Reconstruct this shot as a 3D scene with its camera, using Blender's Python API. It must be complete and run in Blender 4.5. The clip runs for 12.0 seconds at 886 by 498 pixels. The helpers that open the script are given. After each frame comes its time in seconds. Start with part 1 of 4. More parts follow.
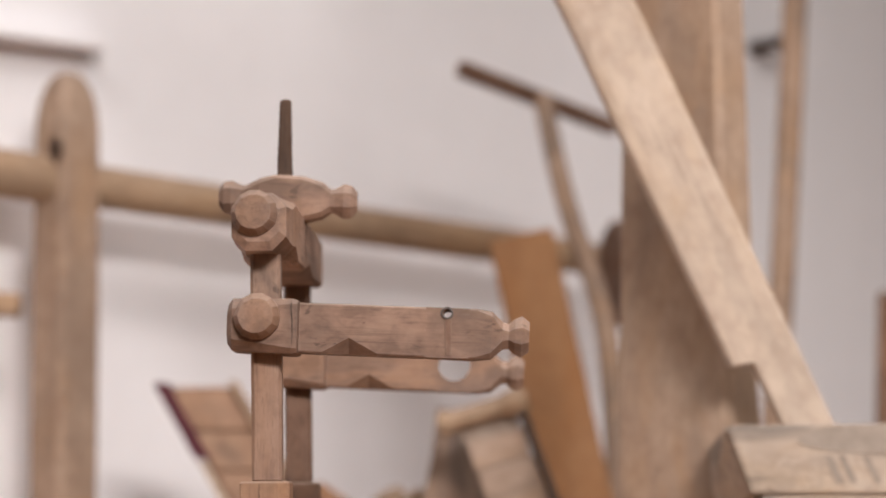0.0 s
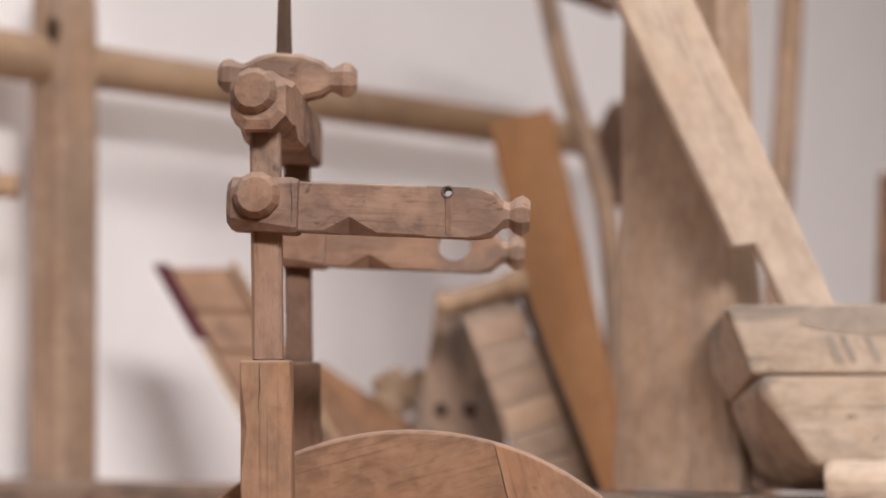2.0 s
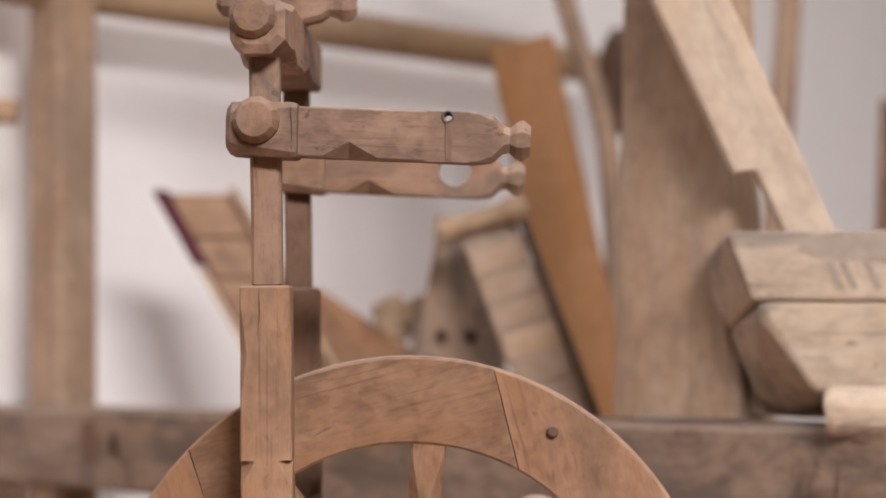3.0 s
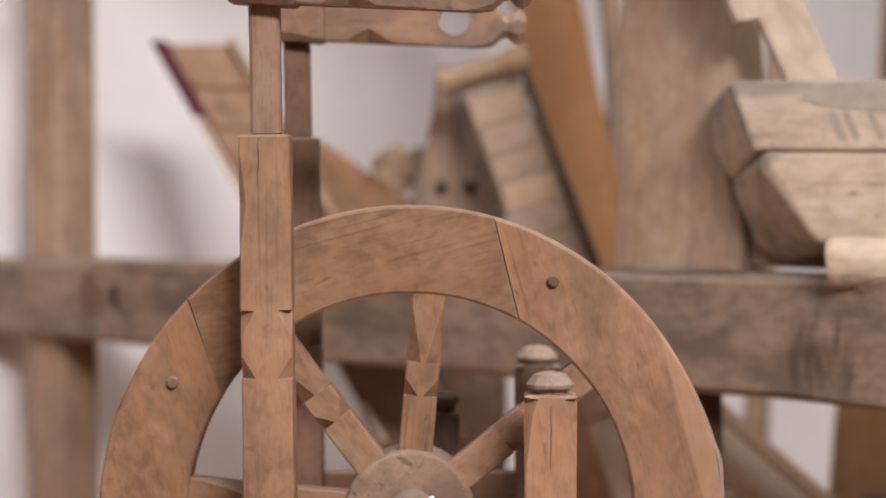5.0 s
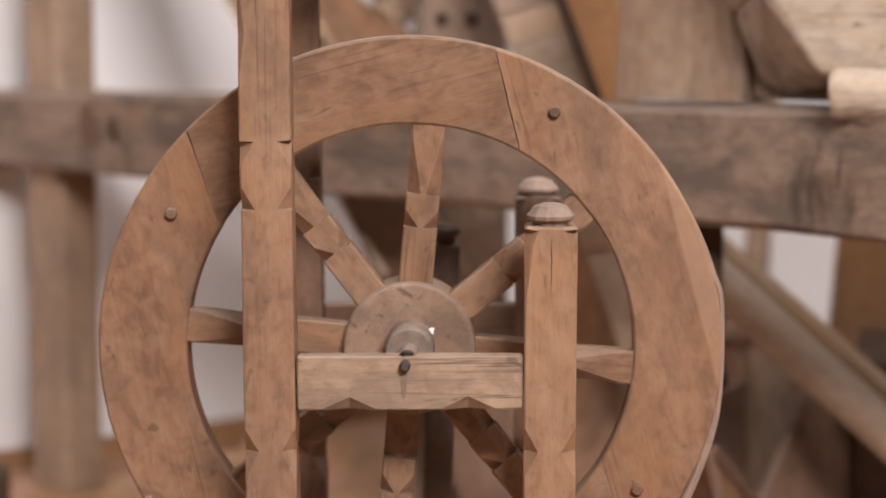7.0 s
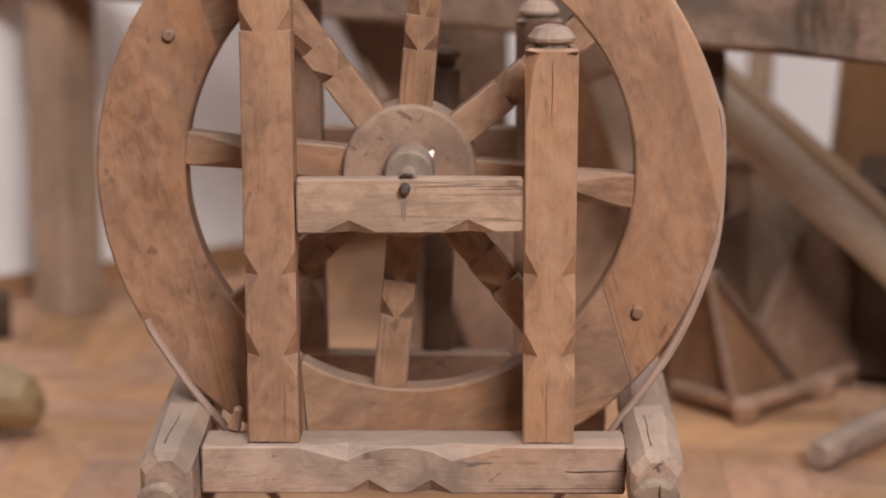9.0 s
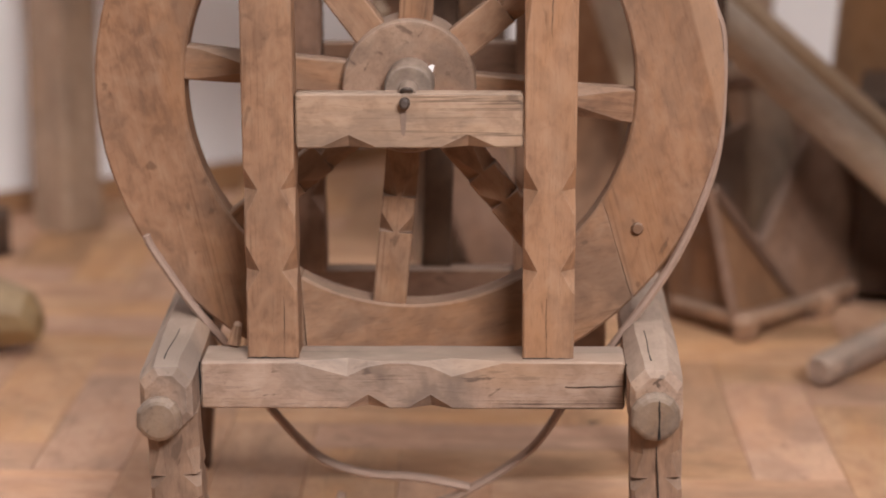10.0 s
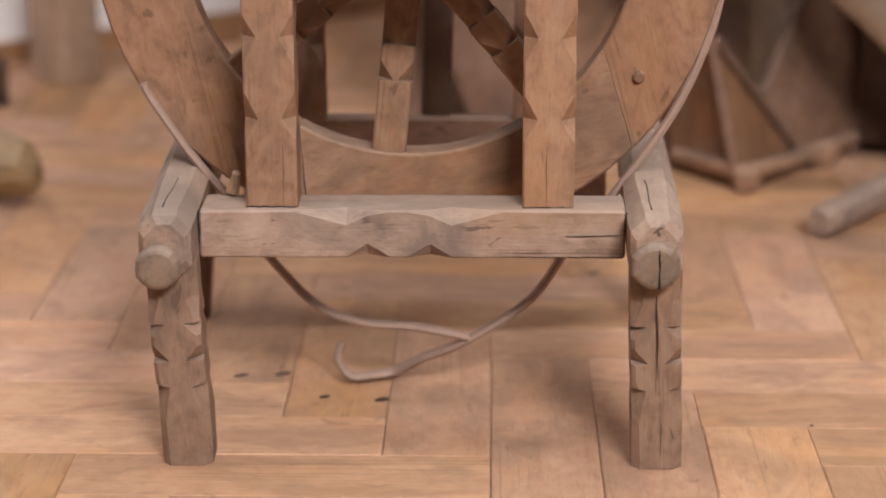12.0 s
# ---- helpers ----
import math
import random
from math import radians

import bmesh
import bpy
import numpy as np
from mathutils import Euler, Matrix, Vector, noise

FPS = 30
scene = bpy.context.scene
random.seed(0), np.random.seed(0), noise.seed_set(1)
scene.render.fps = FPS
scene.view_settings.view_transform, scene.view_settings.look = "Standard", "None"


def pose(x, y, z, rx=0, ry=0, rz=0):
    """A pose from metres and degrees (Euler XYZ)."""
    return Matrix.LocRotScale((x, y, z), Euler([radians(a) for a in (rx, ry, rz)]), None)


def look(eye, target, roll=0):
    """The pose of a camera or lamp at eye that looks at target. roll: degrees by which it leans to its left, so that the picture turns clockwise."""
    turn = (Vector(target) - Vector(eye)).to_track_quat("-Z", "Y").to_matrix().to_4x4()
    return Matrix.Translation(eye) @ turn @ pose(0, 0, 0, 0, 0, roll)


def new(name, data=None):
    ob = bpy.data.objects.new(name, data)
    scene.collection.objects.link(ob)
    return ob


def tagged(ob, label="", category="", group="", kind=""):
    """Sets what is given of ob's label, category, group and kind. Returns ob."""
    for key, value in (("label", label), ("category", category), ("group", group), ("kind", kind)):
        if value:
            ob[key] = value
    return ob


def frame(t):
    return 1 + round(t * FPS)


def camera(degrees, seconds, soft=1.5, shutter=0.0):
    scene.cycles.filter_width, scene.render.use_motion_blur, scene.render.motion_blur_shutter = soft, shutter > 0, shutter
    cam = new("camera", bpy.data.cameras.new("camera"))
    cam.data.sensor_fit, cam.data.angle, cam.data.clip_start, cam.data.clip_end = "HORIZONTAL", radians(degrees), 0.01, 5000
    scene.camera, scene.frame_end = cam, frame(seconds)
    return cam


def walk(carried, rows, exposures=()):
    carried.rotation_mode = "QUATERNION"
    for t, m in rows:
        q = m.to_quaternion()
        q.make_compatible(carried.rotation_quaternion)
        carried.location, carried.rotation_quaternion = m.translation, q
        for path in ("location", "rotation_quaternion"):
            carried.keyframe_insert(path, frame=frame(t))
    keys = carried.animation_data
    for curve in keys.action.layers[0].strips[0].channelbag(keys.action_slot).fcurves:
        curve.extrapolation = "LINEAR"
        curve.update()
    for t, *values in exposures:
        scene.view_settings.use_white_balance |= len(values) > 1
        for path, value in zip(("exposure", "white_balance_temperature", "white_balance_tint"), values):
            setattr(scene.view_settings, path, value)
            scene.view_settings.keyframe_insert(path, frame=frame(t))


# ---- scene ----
cam = camera(21.48, 12.0, soft=1.9)
# seconds, eye x y z, pitch, yaw, roll
ROWS = [
    (0.0, 0.0666, -1.6989, 0.6603, 5.864, 1.167, 0.205),
    (0.5, 0.0662, -1.6970, 0.6596, 5.157, 1.158, 0.204),
    (1.0, 0.0658, -1.6949, 0.6588, 4.489, 1.149, 0.209),
    (1.5, 0.0655, -1.6927, 0.6581, 3.736, 1.146, 0.203),
    (2.0, 0.0652, -1.6904, 0.6572, 3.017, 1.139, 0.204),
    (2.5, 0.0650, -1.6880, 0.6564, 2.204, 1.135, 0.179),
    (3.0, 0.0649, -1.6856, 0.6555, 1.250, 1.130, 0.141),
    (5.0, 0.0648, -1.6753, 0.6517, -2.322, 1.141, 0.148),
    (5.5, 0.0649, -1.6726, 0.6506, -3.183, 1.146, 0.104),
    (6.0, 0.0650, -1.6700, 0.6495, -4.093, 1.152, 0.125),
    (6.5, 0.0651, -1.6674, 0.6483, -5.213, 1.164, 0.087),
    (7.0, 0.0652, -1.6648, 0.6471, -6.336, 1.170, 0.089),
    (9.0, 0.0657, -1.6548, 0.6416, -10.543, 1.199, 0.047),
    (9.5, 0.0658, -1.6524, 0.6400, -11.543, 1.202, 0.074),
    (10.0, 0.0659, -1.6502, 0.6384, -12.550, 1.209, 0.025),
    (10.5, 0.0659, -1.6481, 0.6367, -13.378, 1.212, 0.051),
    (11.0, 0.0659, -1.6461, 0.6350, -14.242, 1.215, 0.037),
    (11.5, 0.0659, -1.6442, 0.6332, -15.046, 1.214, 0.015),
    (12.0, 0.0659, -1.6424, 0.6313, -16.089, 1.215, -0.007),
]
EXPOSURE = -0.13
walk(cam, [(t, pose(x, y, z, 90 + pitch, roll, yaw)) for t, x, y, z, pitch, yaw, roll in ROWS])
cam.data.dof.use_dof = True
cam.data.dof.focus_distance = 1.70
cam.data.dof.aperture_fstop = 4.0
scene.view_settings.exposure = EXPOSURE

# ---- world and light ----
world = bpy.data.worlds.new("world")
scene.world = world
world.use_nodes = True
wn = world.node_tree
sky = wn.nodes.new("ShaderNodeTexSky")
sky.sky_type, sky.sun_disc = "NISHITA", False
sky.sun_elevation, sky.sun_rotation = radians(40), radians(120)
wn.links.new(sky.outputs[0], wn.nodes["Background"].inputs[0])
wn.nodes["Background"].inputs[1].default_value = 0.05

# the room lies square to the back wall: s runs along that wall, n away from it
WALL_AT = Vector((-0.46, 1.555, 0))
ALONG = Vector((0.765, 0.644, 0)).normalized()
OUT = Vector((ALONG.y, -ALONG.x, 0))
ROOM = Matrix(((ALONG.x, -OUT.x, 0, WALL_AT.x), (ALONG.y, -OUT.y, 0, WALL_AT.y), (0, 0, 1, 0), (0, 0, 0, 1)))


def unseen_window_fill(name, s, power, colour):
    """A fill lamp in the opening of an unseen, added window of the wall opposite."""
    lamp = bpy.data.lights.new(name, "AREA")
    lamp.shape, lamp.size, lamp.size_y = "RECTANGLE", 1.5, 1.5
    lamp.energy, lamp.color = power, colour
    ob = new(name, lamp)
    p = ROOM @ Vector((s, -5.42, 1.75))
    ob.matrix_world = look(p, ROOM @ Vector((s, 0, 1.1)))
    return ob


# weak fill from two windows added out of view
unseen_window_fill("window_daylight", 0.6, 2, (0.97, 0.98, 1.0))
unseen_window_fill("window_daylight", -2.2, 2, (0.97, 0.98, 1.0))

# added, unseen floodlights on short stems under the ceiling, turned towards the exhibits
ADDED_LAMPS = (
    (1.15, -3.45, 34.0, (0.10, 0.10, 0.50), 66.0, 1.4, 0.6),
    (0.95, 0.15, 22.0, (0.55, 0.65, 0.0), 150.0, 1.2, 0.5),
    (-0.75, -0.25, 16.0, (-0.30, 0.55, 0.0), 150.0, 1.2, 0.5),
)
ADDED_LAMP_AT = []
for lamp_x, lamp_y, power, aim, spread, length, depth in ADDED_LAMPS:
    lamp = bpy.data.lights.new("added_lamp_glow", "AREA")
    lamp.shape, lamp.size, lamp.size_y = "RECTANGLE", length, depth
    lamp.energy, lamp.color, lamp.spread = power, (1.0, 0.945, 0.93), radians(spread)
    ob = new("added_lamp_glow", lamp)
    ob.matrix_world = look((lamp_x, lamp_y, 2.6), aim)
    ADDED_LAMP_AT.append((look((lamp_x, lamp_y, 2.6), aim), length / 2 + 0.03, depth / 2 + 0.03))


# ---- materials ----
def node_material(name):
    m = bpy.data.materials.new(name)
    m.use_nodes = True
    return m, m.node_tree, m.node_tree.nodes["Principled BSDF"]


def add_node(tree, kind, **values):
    n = tree.nodes.new(kind)
    for key, v in values.items():
        n.inputs[key].default_value = v
    return n


def ramp(tree, source, stops):
    r = tree.nodes.new("ShaderNodeValToRGB")
    e = r.color_ramp.elements
    while len(e) < len(stops):
        e.new(0.5)
    for k, (at, c) in zip(e, stops):
        k.position, k.color = at, (*c, 1)
    tree.links.new(source, r.inputs[0])
    return r.outputs[0]


def blend(tree, fac, a, b, mode="MIX"):
    m = tree.nodes.new("ShaderNodeMix")
    m.data_type, m.blend_type = "RGBA", mode
    for value, socket in ((fac, 0), (a, 6), (b, 7)):
        if isinstance(value, bpy.types.NodeSocket):
            tree.links.new(value, m.inputs[socket])
        elif socket == 0:
            m.inputs[0].default_value = value
        else:
            m.inputs[socket].default_value = (*value, 1)
    return m.outputs[2]


def stain_mask(tree, distance):
    """Strong near the middle of a stain, fading where the ragged distance grows."""
    fade = add_node(tree, "ShaderNodeMapRange")
    tree.links.new(distance, fade.inputs[0])
    for k, v in enumerate((1.3, 2.1, 0.75, 0.0)):
        fade.inputs[k + 1].default_value = v
    return fade.outputs[0]


def wood(name, base, deep, pale, rough=0.62, grime=0.35, dust=0.3, grain=1.0, relief=0.3, spread=0.11, cracks=0.35, hue=0.0, sap=None, stain=None):
    """Old wood with the grain along the local z axis: fibre streaks, growth bands, grime and dusty upper faces."""
    m, t, p = node_material(name)
    co = t.nodes.new("ShaderNodeTexCoord").outputs["Object"]
    rnd = t.nodes.new("ShaderNodeObjectInfo").outputs["Random"]
    shift = t.nodes.new("ShaderNodeVectorMath")
    shift.operation = "MULTIPLY_ADD"
    t.links.new(rnd, shift.inputs[0])
    shift.inputs[1].default_value = (3.1, 5.3, 7.7)
    t.links.new(co, shift.inputs[2])

    def stretched(x, y, z):
        mp = add_node(t, "ShaderNodeMapping", Scale=(x, y, z))
        t.links.new(shift.outputs[0], mp.inputs[0])
        return mp.outputs[0]

    def noise_at(vec, scale, detail=5.0, dist=0.0):
        n = add_node(t, "ShaderNodeTexNoise", Scale=scale, Detail=detail, Roughness=0.6, Distortion=dist)
        t.links.new(vec, n.inputs["Vector"])
        return n.outputs["Fac"]

    def toward(a, b, f):
        return tuple(u + (v - u) * f for u, v in zip(a, b))

    fibre = noise_at(stretched(1, 1, 0.05), 430 * grain, 8, 0.3)
    wave = add_node(t, "ShaderNodeTexWave", Scale=7.0 * grain, Distortion=7.0, Detail=4.0)
    wave.inputs["Detail Scale"].default_value = 0.9
    t.links.new(stretched(1, 0.8, 0.10), wave.inputs["Vector"])
    patch = noise_at(stretched(1, 1, 0.45), 17, 6, 0.8)
    cloud = noise_at(stretched(1, 1, 0.6), 7, 4, 0.5)
    fine = noise_at(stretched(1, 1, 0.12), 260, 5, 0.2)
    c = ramp(t, fibre, [(0.30, toward(base, deep, 0.5)), (0.5, base), (0.72, toward(base, pale, 0.4))])
    c = blend(t, 0.2, c, ramp(t, wave.outputs["Fac"], [(0.05, deep), (0.45, base), (0.9, pale)]))
    c = blend(t, 0.55, c, ramp(t, cloud, [(0.34, toward(base, deep, 1.0)), (0.5, base), (0.66, toward(base, pale, 1.0))]))
    mottle = noise_at(stretched(1, 1, 0.7), 75, 8, 0.4)
    c = blend(t, 0.40, c, ramp(t, mottle, [(0.36, toward(base, deep, 1.0)), (0.5, base), (0.66, toward(base, pale, 0.8))]))
    warm = (base[0] * 1.06, base[1] * 0.95, base[2] * 0.76)
    c = blend(t, ramp(t, noise_at(stretched(1.3, 0.9, 0.5), 11, 5, 0.7), [(0.48, (0, 0, 0)), (0.66, (0.55, 0.55, 0.55))]), c, warm)
    spot = noise_at(stretched(1, 1, 0.4), 48, 3, 1.2)
    c = blend(t, ramp(t, spot, [(0.655, (0, 0, 0)), (0.70, (grime * 0.9,) * 3)]), c, tuple(0.4 * v for v in deep))
    grey = tuple((0.75 * v + 0.25 * sum(base) / 3) * 0.55 for v in base)
    c = blend(t, ramp(t, patch, [(0.47, (0, 0, 0)), (0.62, (grime,) * 3)]), c, grey)
    c = blend(t, ramp(t, fine, [(0.58, (0, 0, 0)), (0.70, (grime * 0.45,) * 3)]), c, tuple(0.5 * v for v in deep))
    # short dark pores in the grain
    pore = noise_at(stretched(1, 1, 0.08), 950 * grain, 2, 0.1)
    c = blend(t, ramp(t, pore, [(0.60, (0, 0, 0)), (0.68, (0.24, 0.24, 0.24))]), c, tuple(0.55 * v for v in deep))
    # dry cracks along the grain
    crack = noise_at(stretched(1, 1, 0.012), 95 * grain, 3, 0.2)
    crack_line = ramp(t, crack, [(0.48, (0, 0, 0)), (0.5, (cracks,) * 3), (0.52, (0, 0, 0))])
    few = ramp(t, noise_at(stretched(1, 1, 0.2), 23, 2), [(0.52, (0, 0, 0)), (0.6, (1, 1, 1))])
    c = blend(t, blend(t, 1.0, crack_line, few, "MULTIPLY"), c, tuple(0.25 * v for v in deep))
    if sap is not None:
        # pale sapwood beyond a line along the grain
        side = t.nodes.new("ShaderNodeSeparateXYZ")
        t.links.new(co, side.inputs[0])
        edge = t.nodes.new("ShaderNodeMath")
        edge.operation = "MULTIPLY_ADD"
        t.links.new(patch, edge.inputs[0])
        edge.inputs[1].default_value = 0.006
        t.links.new(side.outputs[0], edge.inputs[2])
        line = add_node(t, "ShaderNodeMapRange")
        t.links.new(edge.outputs[0], line.inputs[0])
        line.inputs[1].default_value, line.inputs[2].default_value = sap + 0.002, sap + 0.0045
        c = blend(t, blend(t, 1.0, line.outputs[0], (0.32, 0.32, 0.32), "MULTIPLY"), c, tuple(1.2 * v for v in pale))
    if stain is not None:
        # a dark blot with ragged streaks across the grain
        away = add_node(t, "ShaderNodeMapping", Location=tuple(-v / w for v, w in zip(*stain)), Scale=tuple(1 / w for w in stain[1]))
        t.links.new(co, away.inputs[0])
        span = t.nodes.new("ShaderNodeVectorMath")
        span.operation = "LENGTH"
        t.links.new(away.outputs[0], span.inputs[0])
        ragged = noise_at(stretched(0.25, 1, 1), 70, 6, 0.6)
        sum_ = t.nodes.new("ShaderNodeMath")
        sum_.operation = "MULTIPLY_ADD"
        t.links.new(ragged, sum_.inputs[0])
        sum_.inputs[1].default_value = 2.6
        t.links.new(span.outputs["Value"], sum_.inputs[2])
        c = blend(t, stain_mask(t, sum_.outputs[0]), c, tuple(0.35 * v for v in deep))
    # dust settles on what faces up
    geo = t.nodes.new("ShaderNodeNewGeometry")
    sep = t.nodes.new("ShaderNodeSeparateXYZ")
    t.links.new(geo.outputs["Normal"], sep.inputs[0])
    up = ramp(t, sep.outputs[2], [(0.25, (0, 0, 0)), (0.9, (dust,) * 3)])
    c = blend(t, up, c, (0.38, 0.30, 0.25))
    # rubbed edges
    soft_edge = add_node(t, "ShaderNodeBevel", Radius=0.0028)
    soft_edge.samples = 3
    dot = t.nodes.new("ShaderNodeVectorMath")
    dot.operation = "DOT_PRODUCT"
    t.links.new(soft_edge.outputs[0], dot.inputs[0])
    t.links.new(geo.outputs["Normal"], dot.inputs[1])
    rub = ramp(t, dot.outputs["Value"], [(0.80, (0.26, 0.26, 0.26)), (0.98, (0, 0, 0))])
    c = blend(t, blend(t, 1.0, rub, ramp(t, mottle, [(0.38, (0.2, 0.2, 0.2)), (0.6, (1, 1, 1))]), "MULTIPLY"), c, tuple(0.6 * v + 0.13 for v in pale))
    # each piece a little lighter or darker
    tone = add_node(t, "ShaderNodeMapRange")
    t.links.new(rnd, tone.inputs[0])
    tone.inputs[3].default_value, tone.inputs[4].default_value = 1 - spread, 1 + spread
    hsv = t.nodes.new("ShaderNodeHueSaturation")
    t.links.new(tone.outputs[0], hsv.inputs["Value"])
    t.links.new(c, hsv.inputs["Color"])
    if hue:
        # single strips are redder, yellower or greyer than their neighbours
        spin = t.nodes.new("ShaderNodeTexWhiteNoise")
        spin.noise_dimensions = "1D"
        t.links.new(rnd, spin.inputs["W"])
        for socket, low, high in (("Hue", 0.5 - hue, 0.5 + hue), ("Saturation", 0.90, 1.08)):
            turn_ = add_node(t, "ShaderNodeMapRange")
            t.links.new(spin.outputs["Value"], turn_.inputs[0])
            turn_.inputs[3].default_value, turn_.inputs[4].default_value = low, high
            t.links.new(turn_.outputs[0], hsv.inputs[socket])
    t.links.new(hsv.outputs[0], p.inputs["Base Color"])
    rr = ramp(t, patch, [(0.3, (rough - 0.1,) * 3), (0.7, (min(1, rough + 0.15),) * 3)])
    t.links.new(rr, p.inputs["Roughness"])
    p.inputs["Specular IOR Level"].default_value = 0.2
    mixh = blend(t, 0.35, fibre, fine)
    bump = add_node(t, "ShaderNodeBump", Strength=relief, Distance=0.0012)
    t.links.new(mixh, bump.inputs["Height"])
    t.links.new(bump.outputs[0], p.inputs["Normal"])
    return m


def plain(name, base, rough=0.6, vary=0.15, scale=30.0, metal=0.0, relief=0.1):
    m, t, p = node_material(name)
    co = t.nodes.new("ShaderNodeTexCoord").outputs["Object"]
    n = add_node(t, "ShaderNodeTexNoise", Scale=scale, Detail=6.0, Roughness=0.6)
    big = add_node(t, "ShaderNodeTexNoise", Scale=scale / 12, Detail=3.0)
    for k in (n, big):
        t.links.new(co, k.inputs["Vector"])
    lo, hi = tuple(v * (1 - vary) for v in base), tuple(min(1, v * (1 + vary)) for v in base)
    c = blend(t, 0.5, ramp(t, n.outputs["Fac"], [(0.3, lo), (0.7, hi)]), ramp(t, big.outputs["Fac"], [(0.3, lo), (0.7, hi)]))
    t.links.new(c, p.inputs["Base Color"])
    p.inputs["Roughness"].default_value, p.inputs["Metallic"].default_value = rough, metal
    bump = add_node(t, "ShaderNodeBump", Strength=relief, Distance=0.002)
    t.links.new(n.outputs["Fac"], bump.inputs["Height"])
    t.links.new(bump.outputs[0], p.inputs["Normal"])
    return m


WHEEL_WOOD = wood("wheel_wood", (0.266, 0.143, 0.084), (0.110, 0.060, 0.038), (0.37, 0.235, 0.155), grime=0.5)
HUB_WOOD = wood("hub_wood", (0.240, 0.148, 0.102), (0.115, 0.068, 0.046), (0.34, 0.235, 0.17), grime=0.6)
SAP_WOOD = wood("wheel_wood_with_sapwood", (0.266, 0.143, 0.084), (0.110, 0.060, 0.038), (0.37, 0.235, 0.155), grime=0.5, sap=0.2185)
FRAME_WOOD = wood("frame_wood", (0.300, 0.165, 0.098), (0.135, 0.074, 0.046), (0.40, 0.26, 0.17), grime=0.45)
GREY_WOOD = wood("grey_wood", (0.300, 0.203, 0.152), (0.125, 0.078, 0.056), (0.45, 0.34, 0.27), grime=0.85, cracks=0.9, dust=0.5)
RAIL_WOOD = wood("rail_wood", (0.375, 0.25, 0.172), (0.18, 0.112, 0.078), (0.50, 0.365, 0.27), grime=0.65, cracks=0.7)
# wood dark by itself, and shade put into colour on the wheel's back parts
DARK_AND_SHADED_WOOD = wood("dark_and_shaded_wood", (0.18, 0.102, 0.068), (0.08, 0.044, 0.030), (0.25, 0.155, 0.11))
FLYER_WOOD = wood("flyer_wood", (0.250, 0.152, 0.108), (0.090, 0.055, 0.041), (0.36, 0.24, 0.178), grime=0.75)
# dark spike wood, also near-black for shade on middle post, holes and chest
SPIKE_AND_SHADE_WOOD = wood("spike_and_shade_wood", (0.070, 0.040, 0.026), (0.033, 0.018, 0.012), (0.10, 0.06, 0.041), dust=0.06)
PALE_WOOD = wood("pale_wood", (0.44, 0.345, 0.27), (0.33, 0.24, 0.18), (0.57, 0.46, 0.365), grime=0.22)
JAW_WOOD = wood("jaw_wood", (0.475, 0.375, 0.295), (0.28, 0.21, 0.16), (0.57, 0.465, 0.375), grime=0.95, cracks=0.8)
RIB_WOOD = wood("rib_wood", (0.38, 0.265, 0.195), (0.27, 0.18, 0.125), (0.47, 0.36, 0.285), grime=0.15)
POST_WOOD = wood("post_wood", (0.37, 0.255, 0.182), (0.22, 0.14, 0.098), (0.52, 0.39, 0.29), grain=0.5, grime=0.32)
ORANGE_WOOD = wood("orange_wood", (0.275, 0.130, 0.054), (0.22, 0.105, 0.045), (0.36, 0.19, 0.088), grime=0.15)
BEAM_WOOD = wood("beam_wood", (0.26, 0.178, 0.132), (0.13, 0.085, 0.064), (0.40, 0.30, 0.235), grain=0.45, grime=0.85, stain=((0.012, -0.05, 1.465), (0.05, 0.2, 0.075)))
TAN_WOOD = wood("tan_wood", (0.40, 0.265, 0.168), (0.26, 0.16, 0.10), (0.54, 0.39, 0.26))
BASKET_WOOD = wood("basket_wood", (0.175, 0.088, 0.046), (0.10, 0.048, 0.026), (0.23, 0.125, 0.07), dust=0.15)
END_GRAIN = wood("end_grain", (0.20, 0.145, 0.112), (0.11, 0.076, 0.06), (0.30, 0.23, 0.185), rough=0.45, grime=0.7, cracks=0.9)
CRACK = plain("crack_shadow", (0.012, 0.009, 0.008), 0.95, 0.2, 80.0)
RUST = plain("rust_stain", (0.19, 0.130, 0.102), 0.85, 0.35, 300.0)
IRON = plain("iron", (0.13, 0.105, 0.095), 0.5, 0.3, 200.0, 0.8)
LEATHER = plain("leather", (0.30, 0.205, 0.16), 0.75, 0.2, 120.0, 0.0, 0.3)
RED_CLOTH = plain("red_cloth", (0.07, 0.012, 0.018), 0.9, 0.25, 300.0)
# black that stands for the shade in a void behind the basket
VOID_BLACK = plain("void_black", (0.035, 0.027, 0.023), 0.95, 0.3, 60.0)
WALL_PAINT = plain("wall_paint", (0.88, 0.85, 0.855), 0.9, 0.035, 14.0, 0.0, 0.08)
# unseen side walls are coloured dark to keep bounced light low
DIMMED_SIDE_PAINT = plain("dimmed_side_wall_paint", (0.105, 0.09, 0.08), 0.9, 0.05, 14.0)
# the unseen ceiling is darkened to grey so it throws back less light
DIMMED_CEILING_PAINT = plain("dimmed_ceiling_paint", (0.20, 0.185, 0.175), 0.9, 0.03, 10.0)
BOARD_PAINT = wood("baseboard_wood", (0.36, 0.19, 0.095), (0.22, 0.11, 0.055), (0.44, 0.26, 0.15))


# ---- shapes ----
def frame_to(a, b, back=(0, 1, 0)):
    """Local z from a to b, local y towards the back of the place."""
    a, b = Vector(a), Vector(b)
    z = (b - a).normalized()
    x = Vector(back).cross(z).normalized()
    y = z.cross(x)
    m = Matrix((x, y, z)).transposed().to_4x4()
    m.translation = a
    return m


WORLD_OF = {}


